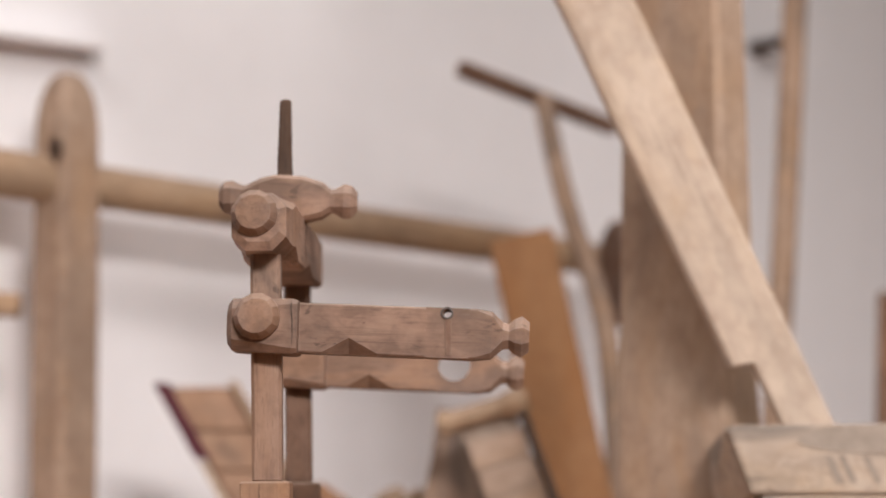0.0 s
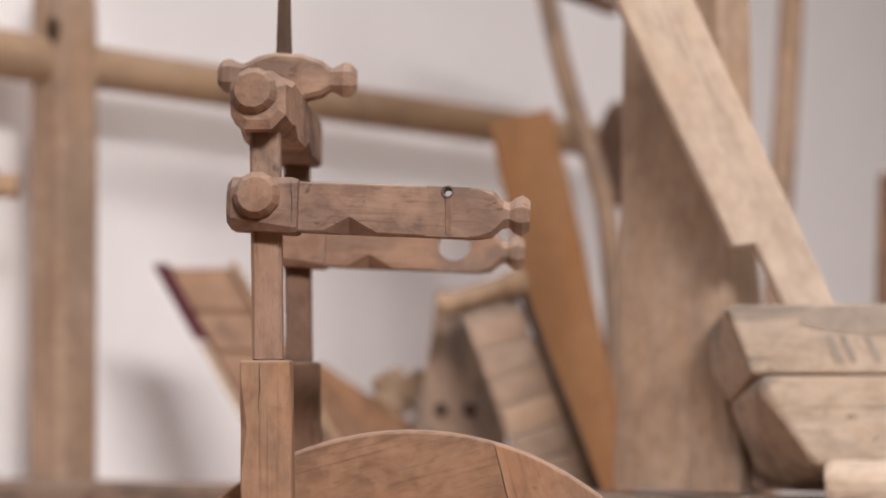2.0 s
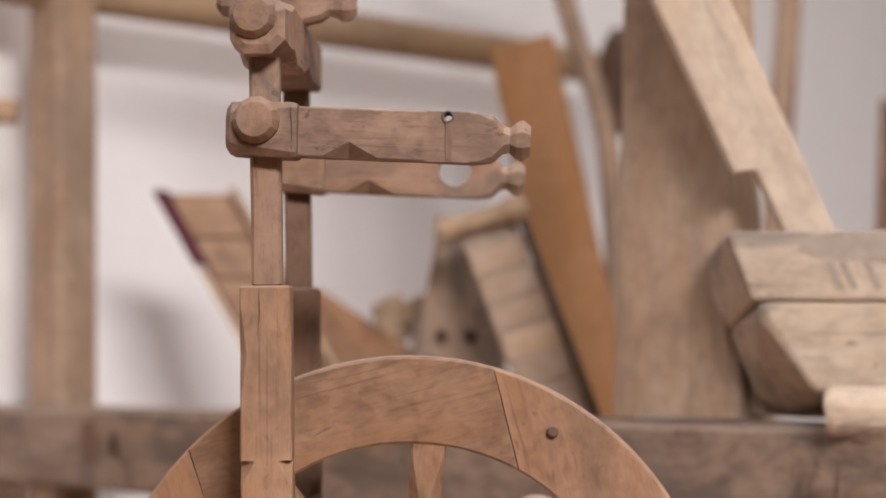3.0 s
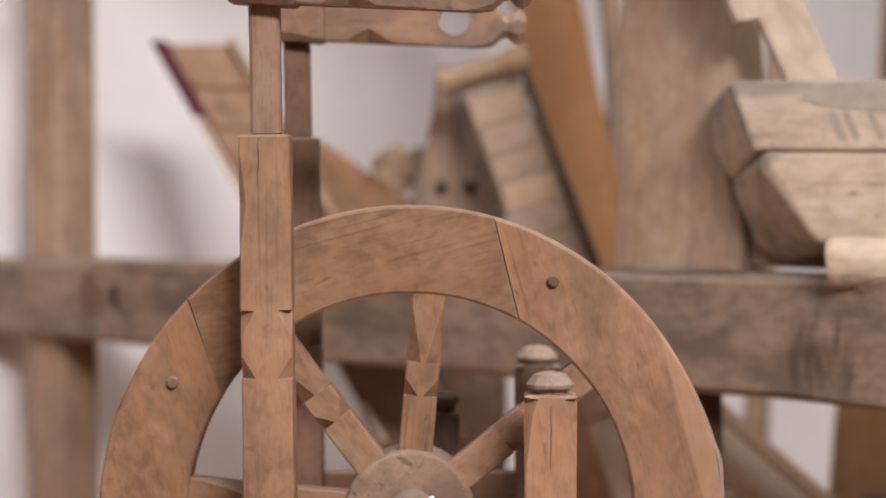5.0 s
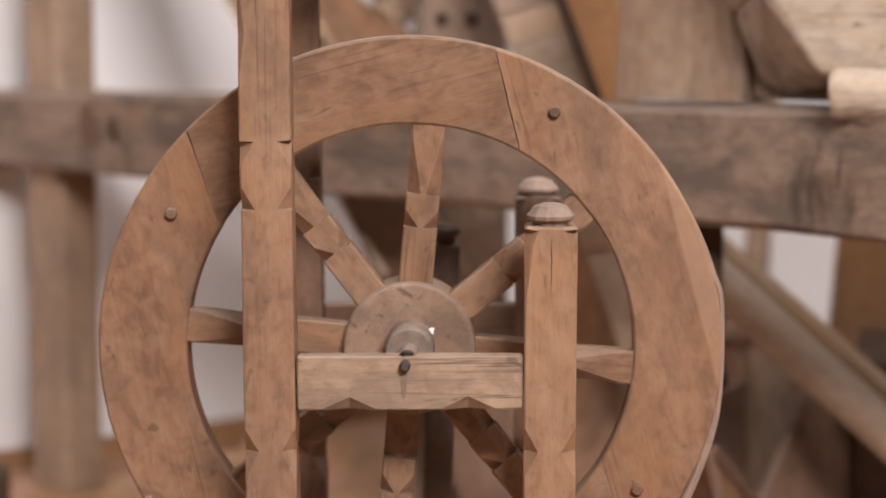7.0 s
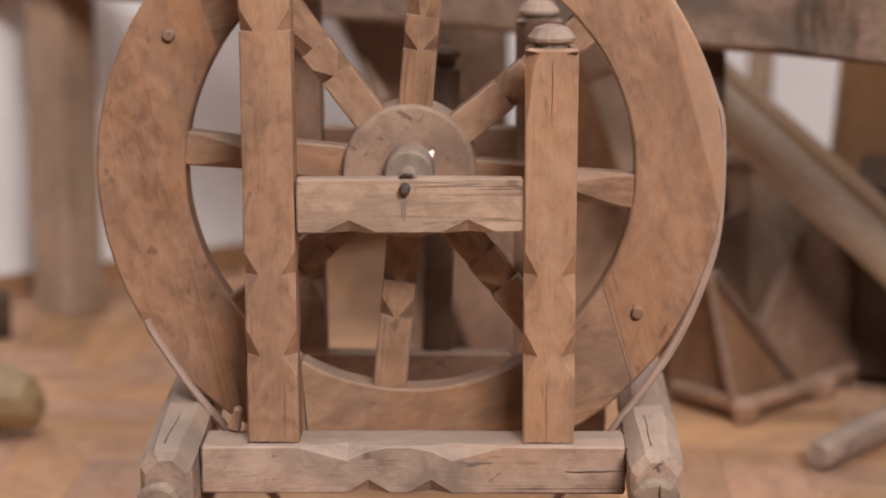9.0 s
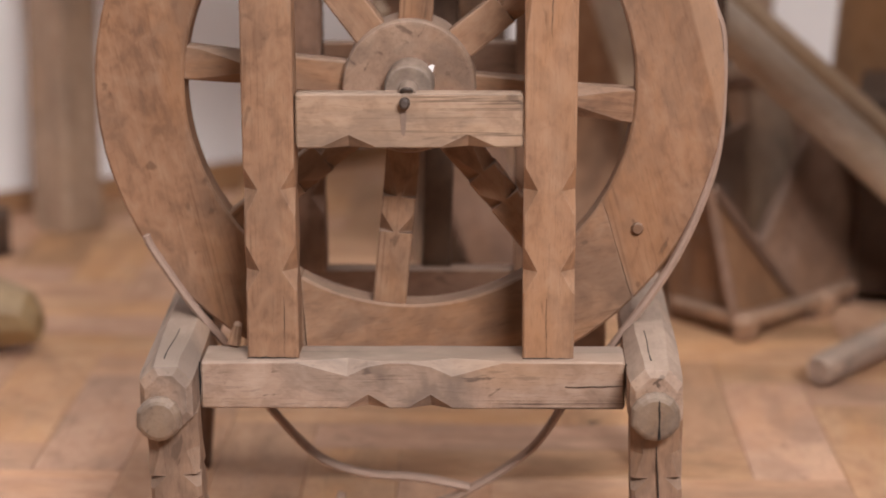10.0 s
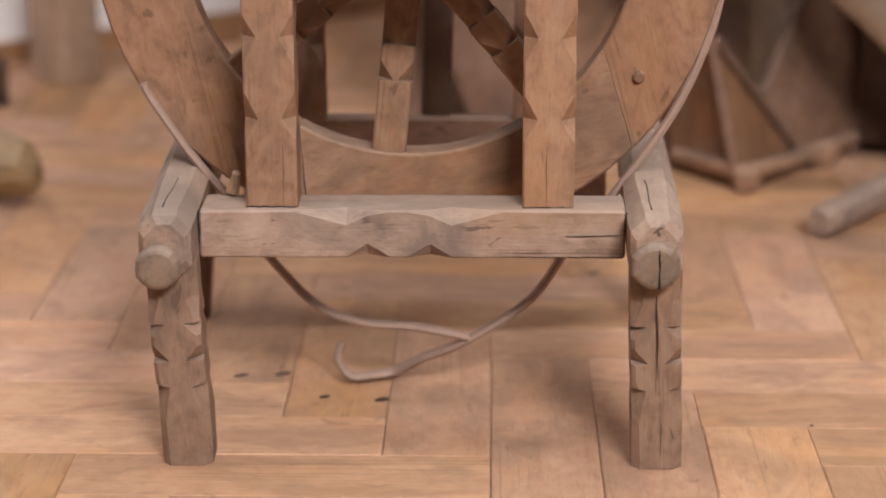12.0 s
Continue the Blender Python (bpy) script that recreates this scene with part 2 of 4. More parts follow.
def thing(name, at, label, category, group="", kind=""):
    ob = new(name)
    ob.empty_display_size = 0.05
    ob.matrix_basis = Matrix.Translation(at)
    WORLD_OF[ob.name] = Matrix.Translation(at)
    return tagged(ob, label, category, group, kind)


def part(name, bm, material, parent=None, label="", m=None):
    """Links a bmesh as one mesh object, placed at m, under a thing or a part."""
    m = Matrix.Identity(4) if m is None else m
    data = bpy.data.meshes.new(name)
    bmesh.ops.recalc_face_normals(bm, faces=bm.faces)
    bm.to_mesh(data)
    bm.free()
    data.materials.append(material)
    ob = new(name, data)
    if parent is not None:
        ob.parent = parent
        ob.matrix_basis = WORLD_OF[parent.name].inverted() @ m
    else:
        ob.matrix_basis = m
    WORLD_OF[ob.name] = m.copy()
    return tagged(ob, label)


def loft(rings):
    """Closed rings of equally many points, capped at both ends."""
    bm = bmesh.new()
    rows = [[bm.verts.new(p) for p in r] for r in rings]
    n = len(rows[0])
    for a, b in zip(rows, rows[1:]):
        for i in range(n):
            bm.faces.new((a[i], a[(i + 1) % n], b[(i + 1) % n], b[i]))
    bm.faces.new(rows[0][::-1])
    bm.faces.new(rows[-1])
    return bm


def section(s, w, d, c=0.0015, ox=0.0, oy=0.0):
    """Eight points round a bar at s along it; c: chamfer of the corners (front x-, front x+, back x+, back x-) or of all."""
    c = (c,) * 4 if isinstance(c, (int, float)) else c
    c = [max(0.0012, v) for v in c]
    x, y = w / 2, d / 2
    p = [(-x, -y + c[0]), (-x + c[0], -y), (x - c[1], -y), (x, -y + c[1]), (x, y - c[2]), (x - c[2], y), (-x + c[3], y), (-x, y - c[3])]
    return [(u + ox, v + oy, s) for u, v in p]


def bar_rings(length, w, d, cuts=(), c=0.002, w1=None, d1=None, end=0.0015):
    """A bar of that length with its ends slightly rounded. cuts: (s, chamfers) in rising order."""
    w1, d1 = w1 or w, d1 or d

    def size(s):
        f = s / length
        return w + (w1 - w) * f, d + (d1 - d) * f

    out = [section(0, w - 2 * end, d - 2 * end, c), section(end, w, d, c)]
    for s, cc in cuts:
        out.append(section(s, *size(s), cc))
    out += [section(length - end, w1, d1, c), section(length, w1 - 2 * end, d1 - 2 * end, c)]
    return out


def worn(bm, amount=0.0008, scale=30.0, seed=0.0):
    """Slight unevenness of a hand-made surface."""
    for v in bm.verts:
        v.co += Vector(noise.noise_vector(v.co * scale + Vector((seed, seed, seed)))) * amount
    return bm


def bar(name, a, b, w, d, material, parent, cuts=(), label="", c=0.002, w1=None, d1=None, back=(0, 1, 0), steps=0, wear=0.0006):
    length = (Vector(b) - Vector(a)).length
    if steps and not cuts:
        cuts = [(length * (i + 1) / (steps + 1), c) for i in range(steps)]
    bm = loft(bar_rings(length, w, d, cuts, c, w1, d1))
    worn(bm, wear, 25, len(name) + length * 10)
    return part(name, bm, material, parent, label, frame_to(a, b, back))


def lathe(profile, n=20, wobble=0.0):
    """Rings of radius r at s along the local z axis."""
    return loft([[(r * math.cos(2 * math.pi * i / n) * (1 + wobble * math.sin(3 * i)), r * math.sin(2 * math.pi * i / n), s) for i in range(n)] for r, s in profile])


def slab(outline, thick, bevel=0.002):
    """A flat outline in the local xz plane, thick along local y from 0."""
    bm = bmesh.new()
    front = [bm.verts.new((x, 0, z)) for x, z in outline]
    back_side = [bm.verts.new((x, thick, z)) for x, z in outline]
    bm.faces.new(front)
    bm.faces.new(back_side[::-1])
    n = len(outline)
    for i in range(n):
        bm.faces.new((front[i], back_side[i], back_side[(i + 1) % n], front[(i + 1) % n]))
    bmesh.ops.recalc_face_normals(bm, faces=bm.faces)
    if bevel:
        bmesh.ops.bevel(bm, geom=bm.edges[:], offset=bevel, segments=2, affect="EDGES", profile=0.6)
    return bm


def tube(points, r0, r1=None, n=10, flat=1.0):
    """A rod along a smooth line of points."""
    r1 = r1 or r0
    pts = [Vector(p) for p in points]
    line = []
    for i in range(len(pts) - 1):
        p0, p1, p2, p3 = pts[max(0, i - 1)], pts[i], pts[i + 1], pts[min(len(pts) - 1, i + 2)]
        for k in range(6):
            t = k / 6
            line.append(0.5 * (2 * p1 + (p2 - p0) * t + (2 * p0 - 5 * p1 + 4 * p2 - p3) * t * t + (3 * p1 - p0 - 3 * p2 + p3) * t ** 3))
    line.append(pts[-1])
    rings = []
    for i, p in enumerate(line):
        d = (line[min(i + 1, len(line) - 1)] - line[max(i - 1, 0)]).normalized()
        u = d.cross(Vector((0, 1, 0)))
        u = u.normalized() if u.length > 1e-4 else Vector((1, 0, 0))
        v = u.cross(d).normalized()
        r = r0 + (r1 - r0) * i / (len(line) - 1)
        rings.append([p + u * r * flat * math.cos(2 * math.pi * k / n) + v * r * math.sin(2 * math.pi * k / n) for k in range(n)])
    return loft(rings)


def box_room(name, s0, s1, n0, n1, z0, z1, material, label, category="wall"):
    bm = bmesh.new()
    bmesh.ops.create_cube(bm, size=1.0, matrix=Matrix.Translation(((s0 + s1) / 2, -(n0 + n1) / 2, (z0 + z1) / 2)) @ Matrix.Diagonal((s1 - s0, n1 - n0, z1 - z0, 1)))
    return tagged(part(name, bm, material, None, "", ROOM), label, category, "", "structure")


# ---- the room ----
FLOOR_MORTAR = plain("floor_bed", (0.20, 0.115, 0.075), 0.9, 0.2, 60.0)
floor = box_room("floor", -4.2, 3.6, -0.2, 5.7, -0.16, -0.012, FLOOR_MORTAR, "worn reddish-brown wooden parquet floor", "floor")
box_room("ceiling", -4.2, 3.6, -0.2, 5.7, 2.9, 3.05, DIMMED_CEILING_PAINT, "unseen plastered ceiling, plain grey to cut bounced light", "ceiling")
box_room("wall_back", -4.2, 3.6, -0.2, 0.0, -0.012, 2.9, WALL_PAINT, "white plastered wall with soft stains")
# walls out of view, darkened so that they bounce little fill
box_room("wall_left", -4.2, -4.0, 0.0, 5.5, -0.012, 2.9, DIMMED_SIDE_PAINT, "unseen plastered wall, dark grey-brown to cut bounced light")
box_room("wall_right", 3.4, 3.6, 0.0, 5.5, -0.012, 2.9, DIMMED_SIDE_PAINT, "unseen plastered wall, dark grey-brown to cut bounced light")
# unseen windows, added to hold the fill lamps
ADDED_WINDOWS = (0.6, -2.2)
edges = [-4.2] + [e for s in sorted(ADDED_WINDOWS) for e in (s - 0.8, s + 0.8)] + [3.6]
for i in range(0, len(edges), 2):
    box_room("wall_window_pier", edges[i], edges[i + 1], 5.5, 5.7, -0.012, 2.9, DIMMED_SIDE_PAINT, "unseen plastered wall between windows, dark grey-brown to cut bounced light")
for i, s in enumerate(sorted(ADDED_WINDOWS)):
    box_room("wall_below_window", s - 0.8, s + 0.8, 5.5, 5.7, -0.012, 0.95, DIMMED_SIDE_PAINT, "unseen plastered wall below a window, dark grey-brown to cut bounced light")
    box_room("wall_above_window", s - 0.8, s + 0.8, 5.5, 5.7, 2.55, 2.9, DIMMED_SIDE_PAINT, "unseen plastered wall above a window, dark grey-brown to cut bounced light")
    win = tagged(new("window_%d" % (i + 1)), "grey wooden window added out of view for fill light", "window", "", "structure")
    win.matrix_basis = ROOM @ Matrix.Translation((s, -5.6, 0.95))
    WORLD_OF[win.name] = win.matrix_basis.copy()
    for x0, x1, z0, z1 in ((-0.8, -0.72, 0, 1.6), (0.72, 0.8, 0, 1.6), (-0.72, 0.72, 0, 0.08), (-0.72, 0.72, 1.52, 1.6), (-0.04, 0.04, 0.08, 1.52)):
        bm = slab([(x0, z0), (x1, z0), (x1, z1), (x0, z1)], 0.06, 0.004)
        part("window_frame", bm, DIMMED_CEILING_PAINT, win, "", WORLD_OF[win.name])
base = box_room("baseboard", -4.0, 3.4, 0.0, 0.016, -0.012, 0.028, BOARD_PAINT, "low brown wooden skirting along the wall", "baseboard")

# ---- the spinning wheel ----
sw = thing("spinning_wheel", (0.01, 0.13, 0), "old upright wooden spinning wheel with carved posts", "spinning wheel")
GAP = 0.28  # from the front posts to those at the back


def notch(s0, s1, s2, depth):
    """Chamfer of all four corners that opens from s0, is deepest at s1 and closes at s2."""
    return [(s0, 0.0012), (s1, depth), (s2, 0.0012)]


def tall_post(y, back_one):
    z0 = 0.187
    cuts = notch(0.052, 0.067, 0.086, 0.0105) + notch(0.108, 0.127, 0.143, 0.0105)
    cuts += [(0.303, 0.0012), (0.3035, 0.0105), (0.319, 0.0012), (0.335, 0.0012), (0.3525, 0.0105), (0.353, 0.0012), (0.40, 0.0012), (0.43, 0.005), (0.465, 0.0012)]
    # the back post and rod are coloured darker in place of shade
    mat = DARK_AND_SHADED_WOOD if back_one else FRAME_WOOD
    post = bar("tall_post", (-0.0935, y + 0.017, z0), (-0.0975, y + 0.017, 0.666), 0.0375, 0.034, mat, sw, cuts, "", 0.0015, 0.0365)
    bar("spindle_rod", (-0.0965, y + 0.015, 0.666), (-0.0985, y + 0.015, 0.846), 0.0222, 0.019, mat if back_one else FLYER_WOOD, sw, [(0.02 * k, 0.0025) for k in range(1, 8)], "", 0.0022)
    return post


def short_post(y, back_one):
    cuts = notch(0.050, 0.066, 0.084, 0.0105) + notch(0.108, 0.126, 0.143, 0.0105) + [(0.235, 0.0012), (0.277, 0.006), (0.287, 0.010)]
    # shaded copy of the front post's colour for the back one
    mat = DARK_AND_SHADED_WOOD if back_one else FRAME_WOOD
    dx, dz = (-0.004, -0.004) if back_one else (0.0, 0.0)
    ob = bar("short_post", (0.1075 + dx, y + 0.017, 0.188), (0.1085 + dx, y + 0.017, 0.478 + dz), 0.0375, 0.034, mat, sw, cuts, "", 0.0015)
    cap = lathe([(0.0115, 0), (0.012, 0.003), (0.0172, 0.006), (0.0176, 0.0085), (0.0120, 0.0155), (0.0060, 0.0175)], 14, 0.02)
    part("cap", cap, GREY_WOOD, ob, "turned flat knob", Matrix.Translation((0.1085 + dx, y + 0.017, 0.4765 + dz)))
    return ob


for y in (0.0, GAP):
    tall_post(y, y > 0)
    short_post(y, y > 0)
# thin post that stands between the back pair, its shade put into near-black wood
mid = bar("middle_post", (0.0185, GAP + 0.03, 0.185), (0.0265, GAP + 0.03, 0.432), 0.0250, 0.02, SPIKE_AND_SHADE_WOOD, sw, [(0.1, 0.0015), (0.21, 0.002), (0.235, 0.005)], "", 0.0015)
part("cap", lathe([(0.007, 0), (0.0085, 0.004), (0.0085, 0.008), (0.0128, 0.011), (0.0128, 0.015), (0.0085, 0.019), (0.003, 0.0205)], 12), SPIKE_AND_SHADE_WOOD, mid, "small turned knob", Matrix.Translation((0.0265, GAP + 0.03, 0.430)))


def vee(x, half, depth, corner):
    """A notch cut into one long corner, as cuts along a bar."""
    flat = [0.0012] * 4
    deep = list(flat)
    deep[corner] = depth
    return [(x - half, flat), (x, deep), (x + half, flat)]


for y, mat in ((0.0, GREY_WOOD), (GAP, DARK_AND_SHADED_WOOD)):
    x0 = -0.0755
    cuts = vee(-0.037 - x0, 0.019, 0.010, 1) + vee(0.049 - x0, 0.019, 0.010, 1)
    # the back rail too has its shade put into darker wood
    bar("axle_rail", (x0, y + 0.012, 0.3637), (0.0885, y + 0.012, 0.3647), 0.0395, 0.018, RAIL_WOOD if y == 0 else DARK_AND_SHADED_WOOD, sw, cuts, "lighter rail that bears the axle" if y == 0 else "", 0.0015)

# the stool: two rails from front to back on four legs, and two stretchers
STOOL_Z = 0.1712
for y, mat in ((-0.010, GREY_WOOD), (GAP - 0.005, GREY_WOOD)):
    x0, x1 = -0.146, 0.164
    cuts = []
    for x, both in ((0.07, 0), (0.107, 1), (0.122, 2), (0.138, 0), (0.152, 0), (0.168, 2), (0.184, 1), (0.22, 0)):
        c = [0.0012] * 4
        if both:
            c[1] = 0.011 if both == 2 else 0.0012
            c[0] = 0.011 if both == 1 else 0.004
        cuts.append((x, c))
    front_one = y < 0
    # back one: shade put into its colour, unseen depth added to shadow the floor
    drop = 0 if front_one else 0.037
    bar("stretcher", (x0, y + 0.024, STOOL_Z - 0.0008 - drop), (x1, y + 0.024, STOOL_Z + 0.0002 - drop), 0.0356 if front_one else 0.110, 0.046 if front_one else 0.022, GREY_WOOD if front_one else DARK_AND_SHADED_WOOD, sw, cuts if front_one else (), "weathered grey stretcher with carved notches" if front_one else "", 0.0015)

RAIL_X = ((-0.1655, -0.176), (0.1835, 0.190))
for side, (xf, xb) in enumerate(RAIL_X):
    a, b = (xf, -0.055, 0.172), (xb, 0.36, 0.182)
    length = (Vector(b) - Vector(a)).length
    rings = [section(0.0, 0.030, 0.036, 0.010), section(0.004, 0.0375, 0.046, 0.010), section(0.02, 0.039, 0.050, 0.011), section(0.10, 0.039, 0.046, 0.009), section(0.25, 0.037, 0.044, 0.008), section(length, 0.034, 0.040, 0.006)]
    rail = part("side_rail", worn(loft(rings), 0.0012, 30), GREY_WOOD, sw, "weathered grey rail with dry cracks", frame_to(a, b, (0, 0, 1)))
    scale = (0.86, 0.94)[side]
    bolt = worn(lathe([(q * scale, u) for q, u in ((0.0180, 0.0), (0.0192, 0.010), (0.0186, 0.0135), (0.0165, 0.0160), (0.0140, 0.0172), (0.0080, 0.0175))], 16, 0.03), 0.0007, 70)
    tx, tz = ((-0.1705, 0.1590), (0.1826, 0.1625))[side]
    part("tenon", bolt, END_GRAIN, rail, "round worn tenon end", frame_to((tx, -0.046, tz), (tx, -0.0635, tz), (0, 0, 1)))
    # a split along the top of the rail
    for k, (dx, y0, y1) in enumerate(((-0.003, -0.036, 0.050),)):
        line = [(xf + dx + 0.0005 * math.sin(5 * q + k), y0 + (y1 - y0) * q / 5, 0.1976) for q in range(6)]
        part("crack", tube(line, 0.0006, 0.0003, 6), CRACK, rail, "dark line of a dry crack or seam")
    foot = (-0.156, 0.189)[side]
    cuts = [(0.040, 0.005), (0.064, 0.0105), (0.0655, 0.004), (0.072, 0.003), (0.084, 0.003), (0.0845, 0.0125), (0.096, 0.003), (0.104, 0.003), (0.1135, 0.0125), (0.114, 0.003), (0.132, 0.009)]
    bar("leg", (foot, -0.017, 0.0), (xf + 0.001, -0.027, 0.160), 0.0365, 0.036, HUB_WOOD, sw, cuts, "weathered brown leg with carved facets", 0.006, 0.0375, wear=0.0012)
    bar("leg", (xb + (-0.022, 0.020)[side], 0.33, 0.0), (xb + (-0.008, 0.006)[side], 0.325, 0.168), 0.03, 0.034, DARK_AND_SHADED_WOOD, sw, (), "", 0.006)

# the flyer's bearers at the top of the tall posts
for y, dz, mat in ((0.0, 0.0, FLYER_WOOD), (GAP, -0.013, FLYER_WOOD)):
    a, b = (-0.1245, y + 0.011, 0.780 + dz), (0.0965, y + 0.011, 0.7705 + dz)
    f = [0.0012] * 4

    def c1(v):
        return [0.0012, v, 0.0012, 0.0012]
    hole_s, hole_r, hole_x = (0.1600, 0.0032, -0.0142) if y == 0 else (0.1605, 0.0135, -0.0045)
    head = [section(0, 0.028, 0.040, 0.007), section(0.004, 0.038, 0.052, 0.008), section(0.0475, 0.040, 0.054, 0.004), section(0.0515, 0.038, 0.05, 0.003), section(0.052, 0.036, 0.026, 0.001), section(0.0695, 0.0365, 0.026, 0.001),
            section(0.0885, 0.0365, 0.026, [0.001, 0.012, 0.001, 0.001]), section(0.1095, 0.0365, 0.026, 0.001), section(hole_s - 0.016, 0.0365, 0.026, 0.001)]
    tail = [section(hole_s + 0.016, 0.0365, 0.026, 0.001), section(0.1815, 0.0365, 0.026, 0.001), section(0.1925, 0.034, 0.025, 0.004), section(0.2005, 0.020, 0.018, 0.006), section(0.205, 0.018, 0.017, 0.006),
            section(0.2095, 0.026, 0.022, 0.008), section(0.2145, 0.030, 0.024, 0.009), section(0.220, 0.022, 0.017, 0.007)]
    bm = bmesh.new()
    for piece in (head, tail):
        rows = [[bm.verts.new(p) for p in r] for r in piece]
        for r0, r1 in zip(rows, rows[1:]):
            for q in range(8):
                bm.faces.new((r0[q], r0[(q + 1) % 8], r1[(q + 1) % 8], r1[q]))
        bm.faces.new(rows[0][::-1])
        bm.faces.new(rows[-1])
    # the stretch with the bored hole: an upper and a lower half
    for sign in (-1, 1):
        arc = [(hole_x + sign * hole_r * math.sin(math.pi * q / 12), hole_s - hole_r * math.cos(math.pi * q / 12)) for q in range(13)]
        edge = [(hole_x, hole_s - 0.016)] + arc + [(hole_x, hole_s + 0.016), (sign * 0.01825, hole_s + 0.016), (sign * 0.01825, hole_s - 0.016)]
        sides = [[bm.verts.new((u, v, w_)) for u, w_ in edge] for v in (-0.013, 0.013)]
        n_ = len(edge)
        bm.faces.new(sides[0])
        bm.faces.new(sides[1][::-1])
        for q in range(n_):
            bm.faces.new((sides[0][q], sides[1][q], sides[1][(q + 1) % n_], sides[0][(q + 1) % n_]))
    arm = part("bearer_arm", worn(bm, 0.0004, 30), mat, sw, "", frame_to(a, b))
    nose = worn(lathe([(0.0150, 0), (0.0172, 0.004), (0.0166, 0.0085), (0.0140, 0.0135), (0.0132, 0.0150), (0.0125, 0.0160), (0.0060, 0.0164)], 14, 0.025), 0.0009, 60)
    if y == 0:
        part("peg", nose, mat, arm, "faceted peg end", frame_to((-0.1020, -0.012, 0.7845), (-0.1020, -0.032, 0.7850), (0, 0, 1)))
    # eye that holds the spindle
    if y == 0:
        part("bearing", tube([(0.0355 + 0.0040 * math.cos(q * math.pi / 6), -0.0030, 0.7876 + 0.0038 * math.sin(q * math.pi / 6)) for q in range(13)], 0.0008, 0.0008, 6), IRON, arm, "small iron ring")
        part("bearing_strap", slab([(-0.0024, -0.028), (0.0022, -0.028), (0.0024, 0.0), (-0.0024, 0.0)], 0.0010, 0.0003), DARK_AND_SHADED_WOOD, arm, "dark worn strip", pose(0.0362, -0.0030, 0.7845, 0, 0, 0))
tb = loft([section(0, 0.030, 0.030, 0.007), section(0.004, 0.040, 0.042, 0.010), section(0.045, 0.042, 0.043, 0.008), section(0.07, 0.042, 0.043, [0.002, 0.002, 0.010, 0.010]), section(0.10, 0.041, 0.043, 0.002),
           section(0.17, 0.041, 0.042, 0.002), section(0.20, 0.041, 0.042, [0.002, 0.002, 0.010, 0.010]), section(0.23, 0.041, 0.042, 0.002), section(0.335, 0.041, 0.040, 0.003), section(0.338, 0.036, 0.036, 0.003)])
top_bar = part("top_bar", worn(tb, 0.0007, 25), FLYER_WOOD, sw, "dark worn bar across the two spindle rods", frame_to((-0.1005, -0.024, 0.8535), (-0.0985, 0.316, 0.8535), (0, 0, -1)))
part("peg", worn(lathe([(0.0150, 0), (0.0172, 0.004), (0.0166, 0.0085), (0.0140, 0.0135), (0.0132, 0.0150), (0.0125, 0.0160), (0.0060, 0.0164)], 14, 0.025), 0.0009, 60), FLYER_WOOD, top_bar, "faceted peg end", frame_to((-0.1035, -0.018, 0.8590), (-0.1035, -0.036, 0.8595), (0, 0, 1)))
h = [section(0, 0.014, 0.014, 0.004), section(0.004, 0.024, 0.022, 0.006), section(0.010, 0.026, 0.024, 0.007), section(0.018, 0.019, 0.018, 0.004), section(0.022, 0.020, 0.019, 0.004), section(0.032, 0.030, 0.026, 0.004),
     section(0.045, 0.0365, 0.028, 0.003), section(0.066, 0.036, 0.028, 0.003), section(0.082, 0.028, 0.024, 0.004), section(0.089, 0.018, 0.018, 0.004), section(0.092, 0.019, 0.018, 0.004), section(0.099, 0.027, 0.024, 0.008), section(0.105, 0.025, 0.022, 0.007), section(0.1095, 0.015, 0.013, 0.004)]
part("cross_handle", worn(loft(h), 0.0006, 40), FLYER_WOOD, sw, "short turned handle with knob ends", frame_to((-0.1475, 0.14, 0.8915), (-0.0380, 0.14, 0.8870)))
bar("spike", (-0.0955, 0.14, 0.900), (-0.0955, 0.14, 0.9695), 0.0125, 0.008, SPIKE_AND_SHADE_WOOD, sw, [(0.02, 0.002), (0.04, 0.002), (0.058, 0.002)], "dark flat wooden spike", 0.002, 0.009)

# the wheel itself
CX, CZ, RIM_Y = 0.0038, 0.377, 0.09
R_OUT, R_IN, RIM_D = 0.2365, 0.170, 0.027
JOINTS = [(73.9, 61.1), (135.6, 147.0), (250.3, 240.6), (316.1, 328.7)]
hub = lathe([(0.044, 0.0), (0.0500, 0.003), (0.0505, 0.012), (0.0505, 0.060), (0.0490, 0.0635), (0.0470, 0.064)], 40)
wheel = part("drive_wheel", hub, HUB_WOOD, sw, "wheel of four joined felloes, carved spokes and a turned hub", frame_to((CX, RIM_Y + 0.054, CZ), (CX, RIM_Y - 0.01, CZ), (0, 0, 1)))
